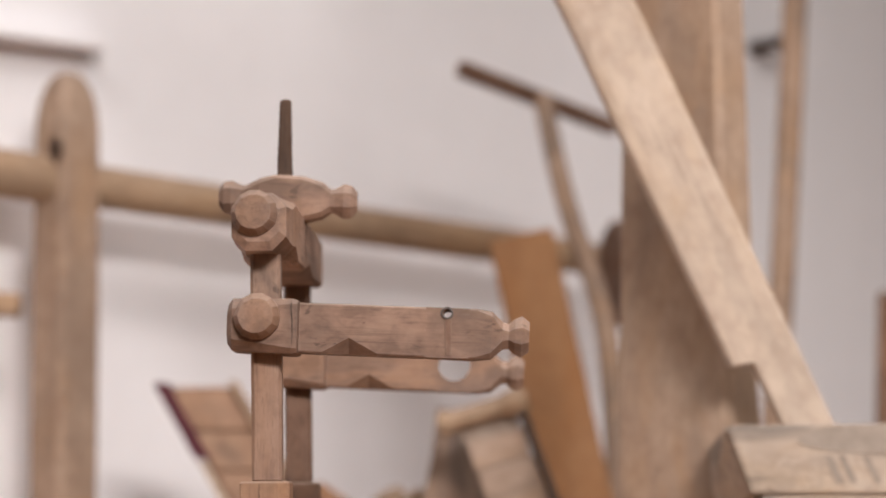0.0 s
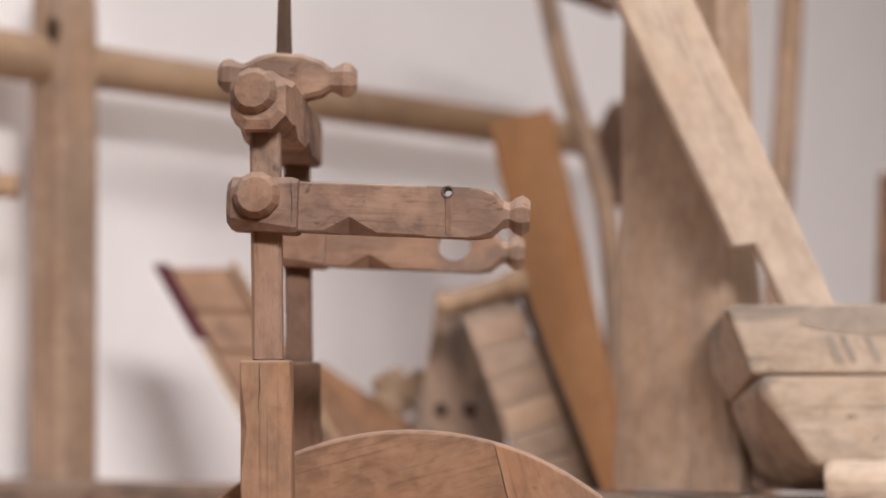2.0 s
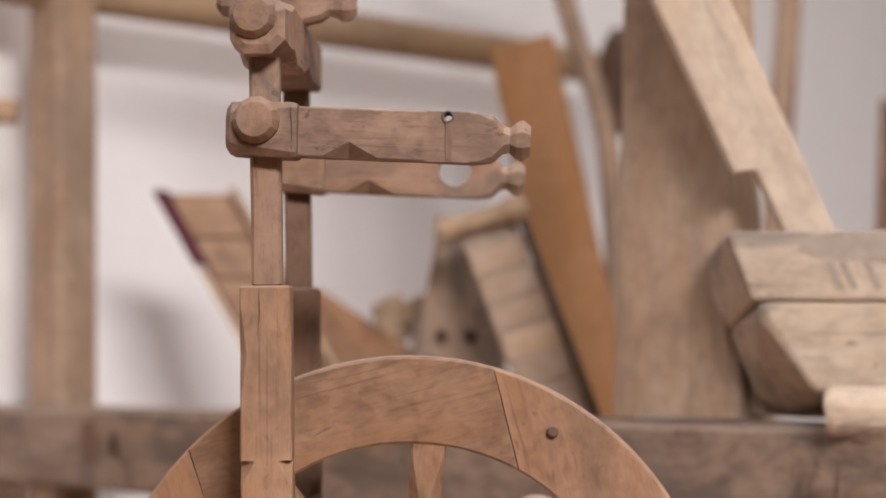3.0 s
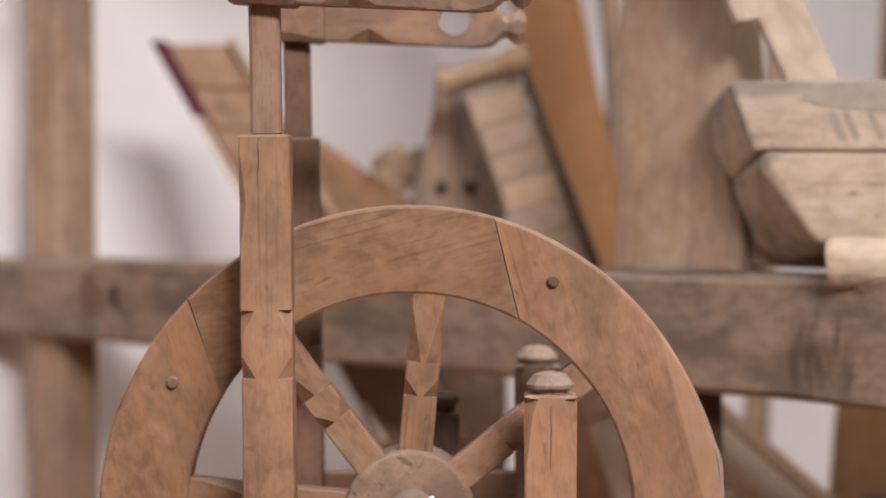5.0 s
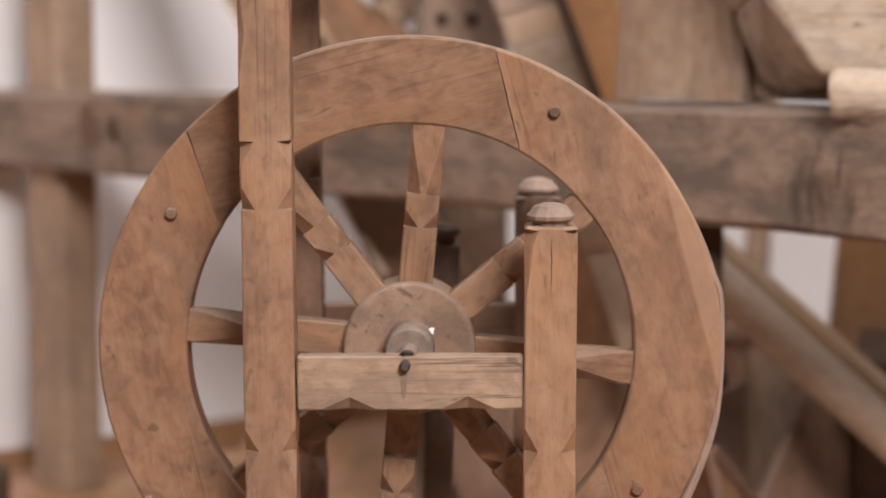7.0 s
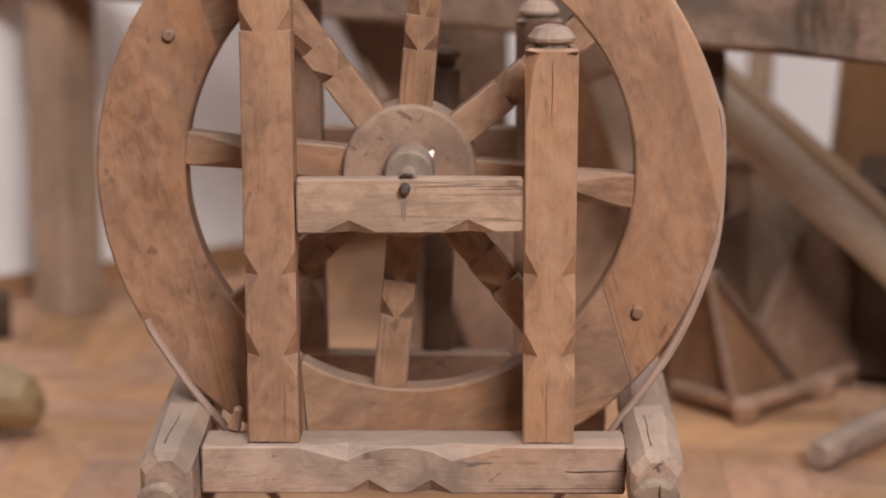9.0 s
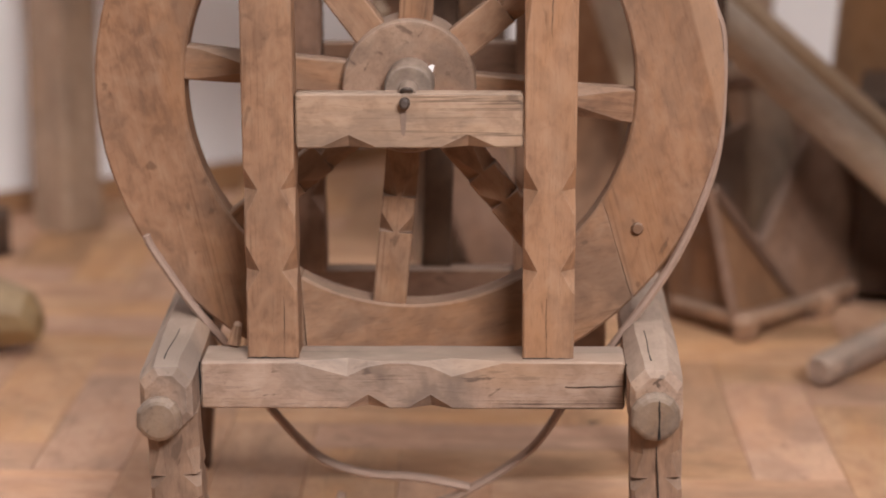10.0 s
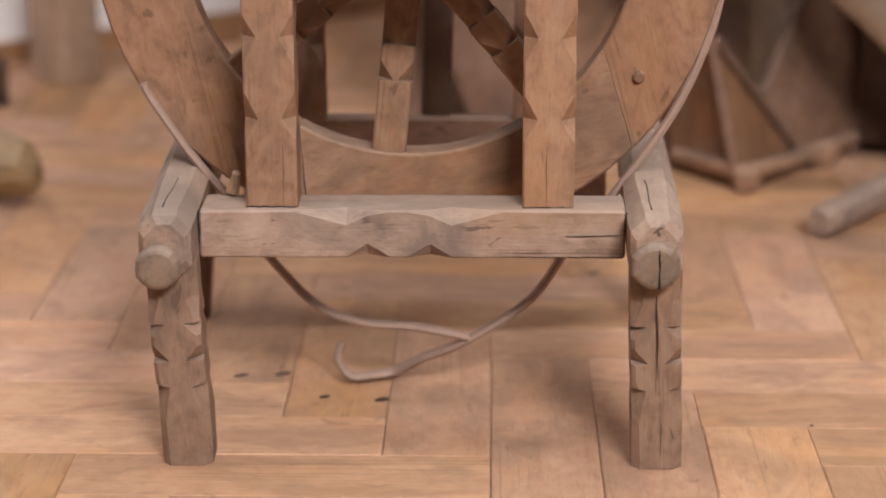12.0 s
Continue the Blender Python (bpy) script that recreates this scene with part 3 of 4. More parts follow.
for k in range(4):
    o0, i0 = JOINTS[k]
    o1, i1 = JOINTS[(k + 1) % 4]
    o1, i1 = o1 + (360 if o1 < o0 else 0), i1 + (360 if i1 < i0 else 0)
    n = 22
    rows = []
    for j in range(n + 1):
        f = j / n
        ao, ai = radians(o0 + 0.12 + (o1 - o0 - 0.24) * f), radians(i0 + 0.16 + (i1 - i0 - 0.32) * f)
        ro = R_OUT * (1 + 0.004 * math.sin(2.3 * ao + 0.6))
        co, ci = Vector((math.cos(ao), 0, math.sin(ao))), Vector((math.cos(ai), 0, math.sin(ai)))
        e = 0.0018
        ring = [co * (ro - e), co * ro + Vector((0, e, 0)), co * ro + Vector((0, 0.008, 0)), co * (ro - 0.004) + Vector((0, 0.0135, 0)), co * ro + Vector((0, 0.019, 0)), co * ro + Vector((0, RIM_D, 0)),
                ci * R_IN + Vector((0, RIM_D, 0)), ci * R_IN + Vector((0, e, 0)), ci * (R_IN + e)]
        rows.append(ring)
    mid_a = radians((o0 + o1) / 2)
    along = Vector((-math.sin(mid_a), 0, math.cos(mid_a)))
    m = frame_to((0, 0, 0), along)
    inv = m.inverted()
    bm = loft([[inv @ p for p in r] for r in rows])
    m.translation = (CX, RIM_Y, CZ)
    part("felloe", worn(bm, 0.0005, 20, k), SAP_WOOD if k == 3 else WHEEL_WOOD, wheel, "", m)
for a, r in ((58.6, 0.2095), (150.4, 0.207), (-32.2, 0.2045)):
    p = Vector((CX + r * math.cos(radians(a)), RIM_Y, CZ + r * math.sin(radians(a))))
    part("peg", lathe([(0.0046, -0.004), (0.0046, 0.004), (0.0036, 0.0052)], 9, 0.05), DARK_AND_SHADED_WOOD, wheel, "dark wooden peg", frame_to(p, p + Vector((0, -0.01, 0)), (0, 0, 1)))
for k in range(8):
    a = radians((85, 127.5, 174.5, 220, 264.5, 309, 354.5, 39)[k])
    d = Vector((math.cos(a), 0, math.sin(a)))
    c = Vector((CX, RIM_Y + 0.0135, CZ))
    cuts = [(0.060, 0.001), (0.0908, 0.0012), (0.0912, 0.0112), (0.104, 0.0012), (0.1165, 0.0012), (0.1170, 0.0112), (0.160, 0.0015)]
    if k in (3, 4, 5):
        cuts = [(0.055, 0.001), (0.0865, 0.0112), (0.0870, 0.0012), (0.100, 0.0012), (0.1142, 0.0112), (0.1147, 0.0012), (0.160, 0.0015)]
    bar("spoke", c + d * 0.040, c + d * (R_IN + 0.001), 0.0255, 0.022, WHEEL_WOOD, wheel, [(s - 0.040, cc) for s, cc in cuts], "", 0.001, 0.0255, wear=0.0003)
part("axle", lathe([(0.016, -0.10), (0.018, -0.09), (0.0185, 0.048), (0.0172, 0.052), (0.0165, 0.0525), (0.0075, 0.053), (0.0075, 0.085)], 24), END_GRAIN, wheel, "grey wooden axle end", frame_to((CX + 0.0012, RIM_Y, CZ + 0.0042), (CX + 0.0012, RIM_Y - 0.1, CZ + 0.0042), (0, 0, 1)))
part("stain", slab([(-0.0012, -0.019), (0.0006, -0.021), (0.0016, -0.016), (0.0022, -0.008), (0.0020, 0.0), (-0.0018, 0.0), (-0.0022, -0.009)], 0.0008, 0), RUST, sw, "dark rust stain below the pin", pose(0.0025, 0.0022, 0.374, 0, 0, 0))
pin = part("axle_pin", lathe([(0.0034, 0), (0.0042, 0.004), (0.0040, 0.010), (0.0024, 0.0125)], 10), IRON, sw, "small iron pin in the rail", frame_to((0.0035, 0.006, 0.3775), (0.0035, -0.006, 0.3775), (0, 0, 1)))
part("axle_eye", tube([(0.001, 0.008, 0.3835), (0.0015, 0.002, 0.3865), (0.0045, 0.000, 0.3875), (0.0078, 0.002, 0.3865), (0.0085, 0.008, 0.384)], 0.0013, 0.0013, 6), IRON, pin, "bent wire eye")
part("wedge", slab([(-0.0030, -0.0036), (0.0024, -0.0020), (0.0036, 0.0030), (0.0010, 0.0032), (-0.0028, 0.0008)], 0.003, 0.0005), WALL_PAINT, wheel, "small white chip", pose(0.0195, RIM_Y - 0.0175, 0.3915))

bar("wedge", (-0.1265, 0.032, 0.190), (-0.1225, 0.032, 0.2075), 0.010, 0.012, FRAME_WOOD, sw, (), "small wooden wedge", 0.002, 0.006)

# ---- leather band that has slipped off the wheel ----
band = []
for a in range(196, 0, -7):
    r = R_OUT - (0.0035 if a > 28 else 0.0035 * max(0, a) / 28) + (0.0042 if a < 28 else 0.0) * math.sin(radians((28 - a) * 2.2)) ** 2
    band.append((CX + r * math.cos(radians(a)), RIM_Y + 0.0135, CZ + r * math.sin(radians(a))))
band += [(0.2376, 0.0980, 0.3316), (0.2243, 0.0920, 0.2847), (0.2062, 0.0860, 0.2463), (0.1867, 0.0830, 0.2160), (0.1707, 0.0830, 0.1937), (0.1572, 0.0850, 0.1743), (0.128, 0.110, 0.130), (0.098, 0.116, 0.084), (0.049, 0.118, 0.049), (0.012, 0.14, 0.026), (-0.010, 0.16, 0.008), (-0.029, 0.155, 0.006), (-0.047, 0.15, 0.007), (-0.057, 0.150, 0.021), (-0.054, 0.155, 0.034)]
left_band = [(-0.1967, 0.0830, 0.2623), (-0.1940, 0.0830, 0.2549), (-0.1801, 0.0830, 0.2331), (-0.1663, 0.0840, 0.2122), (-0.1515, 0.0860, 0.1922), (-0.1380, 0.1000, 0.1703), (-0.1233, 0.1120, 0.1407), (-0.106, 0.115, 0.115), (-0.071, 0.115, 0.078), (-0.036, 0.115, 0.064), (0.009, 0.115, 0.060), (0.049, 0.116, 0.052)]
ob = tagged(new("leather_band"), "grey-brown leather drive band slipped off the wheel, hanging loose", "drive band")
WORLD_OF[ob.name] = Matrix.Identity(4)
part("band_strip", tube(band, 0.0062, 0.0072, 8, 0.5), LEATHER, ob)
part("band_strip", tube(left_band, 0.0062, 0.0068, 8, 0.5), LEATHER, ob)

# ---- housings of the added floodlights under the ceiling, unseen above and behind the camera ----
for m, wide, half in ADDED_LAMP_AT:
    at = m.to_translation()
    lum = thing("floodlight", (at.x, at.y, 2.9), "long grey floodlight added out of view, on a short stem under the ceiling", "floodlight", "floodlights")
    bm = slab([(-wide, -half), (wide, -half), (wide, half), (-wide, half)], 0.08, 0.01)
    part("housing", bm, DIMMED_CEILING_PAINT, lum, "", m @ pose(0, 0, 0.012, 90, 0, 0))
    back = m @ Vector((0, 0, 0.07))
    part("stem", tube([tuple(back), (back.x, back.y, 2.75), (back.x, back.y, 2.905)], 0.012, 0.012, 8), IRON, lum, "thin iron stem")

# dry cracks in the end grain and along the timber, and dark seams between parts


def crack(x0, z0, x1, z1, y, width=0.0011):
    """A thin wandering dark line, a split or a seam, in a face that looks to the front."""
    d = Vector((x1 - x0, 0, z1 - z0))
    side = Vector((d.z, 0, -d.x)).normalized()
    rng = random.Random(int(abs(x0 * 9000) + abs(z0 * 5000)))
    left, right = [], []
    for k in range(9):
        f = k / 8
        p = Vector((x0, 0, z0)) + d * f + side * rng.uniform(-0.0004, 0.0004)
        w = width * 0.30 * (1 - abs(2 * f - 0.8) * 0.75)
        left.append(p - side * max(w, 0.00008))
        right.append(p + side * max(w, 0.00008))
    outline = [(p.x, p.z) for p in left + right[::-1]]
    part("crack", slab(outline, 0.0006, 0), CRACK, sw, "dark line of a dry crack or seam", Matrix.Translation((0, y, 0)))


crack(0.1850, 0.136, 0.1880, 0.060, -0.0440, 0.0018)
crack(0.1900, 0.090, 0.1915, 0.012, -0.0375, 0.0012)
crack(0.1850, 0.176, 0.1850, 0.152, -0.0641, 0.0026)
part("crack", slab([(0.1840, 0.1475), (0.1862, 0.1475), (0.1852, 0.1640)], 0.0006, 0), CRACK, sw, "open split in the tenon", Matrix.Translation((0, -0.0642, 0)))
# the next six are dark lines drawn for the gaps between parts
crack(-0.1130, 0.1889, -0.0750, 0.1889, -0.0007, 0.0022)
crack(0.0890, 0.1892, 0.1262, 0.1892, -0.0007, 0.0022)
crack(-0.1468, 0.1885, -0.1462, 0.1560, -0.0110, 0.0032)
crack(0.1646, 0.1885, 0.1650, 0.1550, -0.0110, 0.0036)
crack(-0.0785, 0.3835, -0.0772, 0.3460, 0.0024, 0.0024)
crack(0.0902, 0.3840, 0.0897, 0.3465, 0.0024, 0.0024)
crack(-0.0850, 0.2350, -0.0852, 0.1920, -0.0004, 0.0007)
crack(-0.1010, 0.664, -0.1020, 0.628, -0.0004, 0.0012)
crack(0.1090, 0.470, 0.1085, 0.425, -0.0004, 0.0010)
crack(0.1060, 0.235, 0.1062, 0.190, -0.0004, 0.0009)
crack(0.120, 0.1705, 0.162, 0.1712, -0.0106, 0.0010)
crack(-0.0770, 0.795, -0.0765, 0.764, -0.0166, 0.0010)

# ---- the loom behind ----
BEAM_DIR = Vector((0.743, -0.669, 0)).normalized()
BEAM_BACK = Vector((0.669, 0.743, 0)).normalized()


def on_beam(x, z, back=0.0):
    """A point of the beam's front face at x, moved back from it."""
    return Vector((x, 0.828 - 0.9 * x, z)) + BEAM_BACK * back


loom = thing("loom", on_beam(-0.46, 0, 0.05), "heavy old wooden loom frame of rough squared timber", "loom")
a, b = on_beam(-0.72, 0.468, 0.045), on_beam(0.62, 0.480, 0.045)
L = (b - a).length
bm = loft(bar_rings(L, 0.094, 0.09, [(L * i / 14, 0.004 + 0.002 * (i % 3)) for i in range(1, 14)], 0.004, 0.124, 0.10))
part("lower_beam", worn(bm, 0.0022, 9), BEAM_WOOD, loom, "grey-brown rough-hewn beam with dark stains", frame_to(a, b, BEAM_BACK))
face = frame_to(on_beam(0, 0), on_beam(0, 1), BEAM_BACK)
# the hole is a flat dark patch, its inner shade only coloured in
for name, x, z, w, h in (("mortise_hole", -0.396, 0.479, 0.016, 0.030), ("stain", -0.432, 0.481, 0.040, 0.060)):
    rng = random.Random(3)
    outline = [(0.5 * w * math.cos(q * math.pi / 8) * rng.uniform(0.75, 1.1), 0.5 * h * math.sin(q * math.pi / 8) * rng.uniform(0.8, 1.1)) for q in range(16)]
    at = on_beam(x, z)
    part(name, slab(outline, 0.002, 0), SPIKE_AND_SHADE_WOOD if name == "mortise_hole" else DARK_AND_SHADED_WOOD, loom, "flat near-black patch for a hole in the beam" if name == "mortise_hole" else "dark stain", Matrix.Translation(at - BEAM_BACK * (0.0042 if name == "mortise_hole" else 0.0034)) @ face.to_3x3().to_4x4())
c = on_beam(-0.526, 0, 0.055)
post = []
for z, w, cc in ((0, 0.072, 0.008), (0.01, 0.076, 0.008), (0.35, 0.074, 0.008), (0.42, 0.070, 0.008), (0.53, 0.068, 0.007), (0.9, 0.068, 0.007), (1.137, 0.067, 0.008), (1.167, 0.063, 0.010), (1.190, 0.054, 0.012), (1.204, 0.039, 0.012), (1.210, 0.020, 0.006)):
    post.append(section(z, w, 0.066 if z < 1.12 else 0.066 * (w / 0.067), cc))
part("loom_post", worn(loft(post), 0.0015, 8), POST_WOOD, loom, "upright post with a rounded top", frame_to(c, c + Vector((0, 0, 1)), BEAM_BACK))
p0, p1 = Vector((-0.6483, 1.2176, 1.0750)), Vector((0.2254, 1.9274, 1.0155))
part("round_rail", worn(lathe([(0.020, 0.0), (0.0325, 0.004), (0.0325, 0.14), (0.0300, 0.2), (0.0290, 0.3), (0.0280, 0.62), (0.0270, 0.95), (0.0255, (p1 - p0).length)], 18), 0.0012, 12), TAN_WOOD, loom, "round pole through the post", frame_to(p0, p1))
# dark patch in place of the shaded gap over the pole
part("mortise_hole", slab([(0.014 * math.cos(q * math.pi / 6), 0.020 * math.sin(q * math.pi / 6)) for q in range(12)], 0.003, 0), SPIKE_AND_SHADE_WOOD, loom, "flat near-black patch for the gap above the pole", Matrix.Translation(Vector((-0.4993, 1.3063, 1.1000)) - BEAM_BACK * 0.0005) @ face.to_3x3().to_4x4())
bp = on_beam(0.228, 0, 0.056)
big = loft([section(z, w, d, cc) for z, w, d, cc in ((0.538, 0.156, 0.062, 0.007), (0.56, 0.158, 0.062, 0.008), (0.62, 0.152, 0.062, 0.010), (0.8, 0.140, 0.056, 0.008), (1.0, 0.130, 0.052, 0.006), (1.2, 0.122, 0.05, 0.006), (2.0, 0.10, 0.05, 0.006))])
bar("bracket", on_beam(0.240, 0.325, 0.06), on_beam(0.240, 0.43, 0.06), 0.03, 0.05, SPIKE_AND_SHADE_WOOD, loom, (), "dark bracket under the beam", 0.004)
part("loom_post", worn(big, 0.0018, 8), POST_WOOD, loom, "thick squared post on the beam", frame_to(bp, bp + Vector((0, 0, 1)), BEAM_BACK))

bar("stop_block", on_beam(0.325, 0.542, 0.065), on_beam(0.325, 0.615, 0.065), 0.10, 0.04, GREY_WOOD, loom, (), "grey block on the beam", 0.004, back=BEAM_BACK)

# ---- the press with its lever ----
press = thing("wooden_press", (0.66, 0.58, 0), "old pale wooden press with two thick jaws and a lever", "press")


def jaw(name, corners, label):
    """A thick block with a slanting many-sided end."""
    m = frame_to((0.3, 0.5, 0.6), (1, 0.5, 0.6), (0, 1, 0))
    inv = m.inverted()
    bm = bmesh.new()
    for p in corners:
        bm.verts.new(inv @ Vector(p))
    out = bmesh.ops.convex_hull(bm, input=bm.verts[:])
    bmesh.ops.delete(bm, geom=[g for g in out["geom_interior"] if isinstance(g, bmesh.types.BMVert)], context="VERTS")
    bmesh.ops.dissolve_limit(bm, angle_limit=radians(4), verts=bm.verts[:], edges=bm.edges[:])
    bmesh.ops.bevel(bm, geom=bm.edges[:], offset=0.0035, segments=3, affect="EDGES", profile=0.6)
    return part(name, worn(bm, 0.0010, 40), JAW_WOOD, press, label, m)


upper = jaw("upper_jaw", [(0.2859, 0.4800, 0.7185), (0.3085, 0.4800, 0.6543), (0.2782, 0.6000, 0.6977), (0.2827, 0.6000, 0.6546), (0.2977, 0.5850, 0.6257), (0.7600, 0.4800, 0.7220), (0.7600, 0.4800, 0.6545), (0.7600, 0.6200, 0.7150), (0.7600, 0.6200, 0.6500), (0.3100, 0.6200, 0.7000), (0.3200, 0.6200, 0.6450)], "pale block with carved marks and grey end")
lower = jaw("lower_jaw", [(0.3168, 0.4800, 0.6517), (0.3114, 0.4870, 0.6413), (0.3649, 0.4800, 0.5717), (0.3720, 0.5000, 0.5584), (0.2966, 0.5850, 0.6235), (0.3236, 0.5850, 0.5586), (0.3488, 0.5600, 0.5494), (0.7600, 0.4800, 0.6525), (0.7600, 0.4800, 0.5620), (0.7600, 0.6200, 0.6480), (0.7600, 0.6200, 0.5600), (0.3400, 0.6200, 0.6400), (0.3600, 0.6200, 0.5600)], "pale block with a cracked grey end")
MARK = plain("smudge", (0.30, 0.245, 0.20), 0.9, 0.3, 90.0)
for name, outline in (("smudge", [(0.350, 0.702), (0.354, 0.707), (0.362, 0.7115), (0.376, 0.7155), (0.395, 0.7172), (0.42, 0.7175), (0.52, 0.715), (0.52, 0.690), (0.42, 0.6915), (0.385, 0.693), (0.362, 0.697)]), ("mark", [(0.375, 0.690), (0.383, 0.690), (0.394, 0.664), (0.386, 0.664)]), ("mark", [(0.388, 0.690), (0.395, 0.690), (0.406, 0.665), (0.400, 0.664)]), ("mark", [(0.410, 0.690), (0.417, 0.690), (0.429, 0.665), (0.423, 0.664)])):
    part(name, slab(outline, 0.001, 0), MARK, upper, "dark worn smudge", Matrix.Translation((0, 0.4792, 0)))
part("screw_end", worn(lathe([(0.0206, 0), (0.0229, 0.006), (0.0234, 0.06), (0.0229, 0.14), (0.0229, 0.30)], 18, 0.04), 0.0030, 45), JAW_WOOD, press, "rough broken wooden stub", frame_to((0.3733, 0.470, 0.5520), (0.70, 0.430, 0.5560)))
lx = Vector((0.165, 0.535, 1.1405))
ldir = Vector((0.4137, 0.0, -0.9104))
tip_top = lx - ldir * 0.55
lever = loft([section(0, 0.066, 0.03, 0.003), section(0.3, 0.067, 0.03, 0.003), section(0.6, 0.067, 0.03, 0.003), section(0.9375, 0.066, 0.03, 0.003), section(0.9435, 0.046, 0.03, 0.003, -0.010), section(1.10, 0.044, 0.03, 0.003, -0.010)])
part("lever", worn(lever, 0.0010, 10), PALE_WOOD, press, "long pale plank with a notch near its foot", frame_to(tip_top, tip_top + ldir))
bar("press_leg", (0.66, 0.575, 0.0), (0.66, 0.575, 0.57), 0.09, 0.10, GREY_WOOD, press, (), "", 0.005)


def leaning(name, top, foot, w, d, mat, label, category, **k):
    t = thing(name, foot, label, category)
    return t, bar("board", foot, top, w, d, mat, t, **k)


# ---- things that lean on the wall behind the loom ----
leaning("leaning_plank", (0.108, 1.40, 0.995), (0.308, 1.12, 0.0), 0.088, 0.022, ORANGE_WOOD, "orange-brown smooth plank leaning behind the loom beam", "plank", steps=5, w1=0.086)

tray = thing("slatted_tray", (-0.02, 1.02, 0.32), "tan wooden tray with a red edge leaning behind the beam", "tray")
tray_top, tray_foot = Vector((-0.303, 1.26, 0.790)), Vector((-0.010, 1.03, 0.32))
lean = tray_foot - tray_top


def tray_board(name, f0, f1, x0, x1, front, thick, material, label=""):
    """A board between two heights of the tray; its ends are level."""
    p, q = tray_top + lean * f0, tray_top + lean * f1
    m = frame_to(q, p)
    ring = [(x0, front), (x1, front), (x1, front + thick), (x0, front + thick)]
    bm = loft([[m.inverted() @ (e + Vector((u, v, 0))) for u, v in ring] for e in (q, p)])
    bmesh.ops.bevel(bm, geom=bm.edges[:], offset=0.0012, segments=1, affect="EDGES")
    return part(name, bm, material, tray, label, m)


tray_board("board", 0.0, 1.0, -0.043, 0.043, 0.0, 0.010, FRAME_WOOD)
for k in range(9):
    tray_board("slat", 0.02 + 0.108 * k, 0.115 + 0.108 * k, -0.038, 0.038, -0.006, 0.0055, FRAME_WOOD)
tray_board("side_rail", -0.015, 1.0, 0.0435, 0.0515, -0.020, 0.034, TAN_WOOD)
tray_board("side_rail", 0.20, 1.0, -0.0515, -0.0435, -0.020, 0.034, PALE_WOOD, "pale side rail")
tray_board("red_edge", -0.01, 0.195, -0.0530, -0.0350, -0.022, 0.036, RED_CLOTH, "dark red cloth edge")

ribbed, rb = leaning("carding_board", (0.062, 1.02, 0.742), (0.255, 0.90, 0.22), 0.066, 0.016, PALE_WOOD, "pale ribbed board with a dark leather side leaning on the loom", "carding board", steps=3)
ud = (Vector((0.062, 1.02, 0.742)) - Vector((0.255, 0.90, 0.22)))
for k in range(11):
    p = Vector((0.255, 0.89, 0.22)) + ud * (0.30 + 0.0625 * k)
    bar("rib", p + Vector((-0.032, -0.002, -0.006)), p + Vector((0.032, -0.002, 0.012)), 0.034, 0.006, RIB_WOOD, ribbed, (), "", 0.002)
bar("side_strip", Vector((0.292, 0.885, 0.23)), Vector((0.102, 1.005, 0.752)), 0.011, 0.030, SPIKE_AND_SHADE_WOOD, ribbed, (), "dark leather-covered edge", 0.003)
part("top_roll", worn(lathe([(0.012, 0), (0.0155, 0.006), (0.0125, 0.02), (0.0125, 0.075), (0.017, 0.088), (0.017, 0.102), (0.010, 0.108)], 14), 0.001, 40), TAN_WOOD, ribbed, "round roll across its top", frame_to((0.006, 1.0, 0.733), (0.108, 1.0, 0.762)))

gb = thing("holed_board", (0.04, 1.14, 0), "grey-brown tapered board with two dark holes", "board")
out = [(-0.028, 0.0), (0.085, 0.0), (0.085, 0.60), (0.052, 0.68), (0.020, 0.757), (0.002, 0.757), (-0.004, 0.70), (-0.020, 0.625), (-0.028, 0.60)]
part("board", slab(out, 0.02, 0.003), BEAM_WOOD, gb, "", Matrix.Translation((0, 1.12, 0)))
for x in (0.007, 0.042):
    # discs whose dark colour stands for shade inside the holes
    part("hole", lathe([(0.0085, 0), (0.0085, 0.006), (0.006, 0.0062)], 14), SPIKE_AND_SHADE_WOOD, gb, "near-black disc for a bored hole", frame_to((x, 1.123, 0.612), (x, 1.11, 0.612), (0, 0, 1)))

leaning("wooden_chute", (-0.165, 1.24, 0.640), (0.12, 1.14, 0.455), 0.070, 0.018, WHEEL_WOOD, "brown board lying aslant behind the beam", "board", steps=3)
leaning("dark_board", (-0.070, 1.05, 0.430), (0.100, 0.98, 0.0), 0.085, 0.02, DARK_AND_SHADED_WOOD, "dark brown board leaning under the loom beam", "board", steps=3)
leaning("upright_board", (0.189, 1.06, 0.445), (0.186, 1.02, 0.0), 0.060, 0.02, WHEEL_WOOD, "brown board standing under the loom beam", "board", steps=3)
leaning("narrow_board", (0.624, 1.56, 0.93), (0.567, 1.46, 0.0), 0.030, 0.02, WHEEL_WOOD, "narrow brown board leaning at the wall", "board", steps=3)
wool = thing("wool_bundle", (-0.06, 1.22, 0.60), "tan bundle of raw flax tow", "flax bundle")
bm = bmesh.new()
rng = random.Random(4)
for k in range(60):
    p = Vector((rng.gauss(-0.040, 0.018), 1.225 + rng.gauss(0, 0.012), 0.632 + rng.gauss(0, 0.010)))
    bmesh.ops.create_icosphere(bm, subdivisions=1, radius=rng.uniform(0.006, 0.014), matrix=Matrix.Translation(p) @ Euler((rng.random() * 3, rng.random() * 3, 0)).to_matrix().to_4x4() @ Matrix.Diagonal((1.6, 0.8, 0.7, 1)))
tagged(part("tow", worn(bm, 0.006, 90), TAN_WOOD, wool), "", "", "", "stuff")

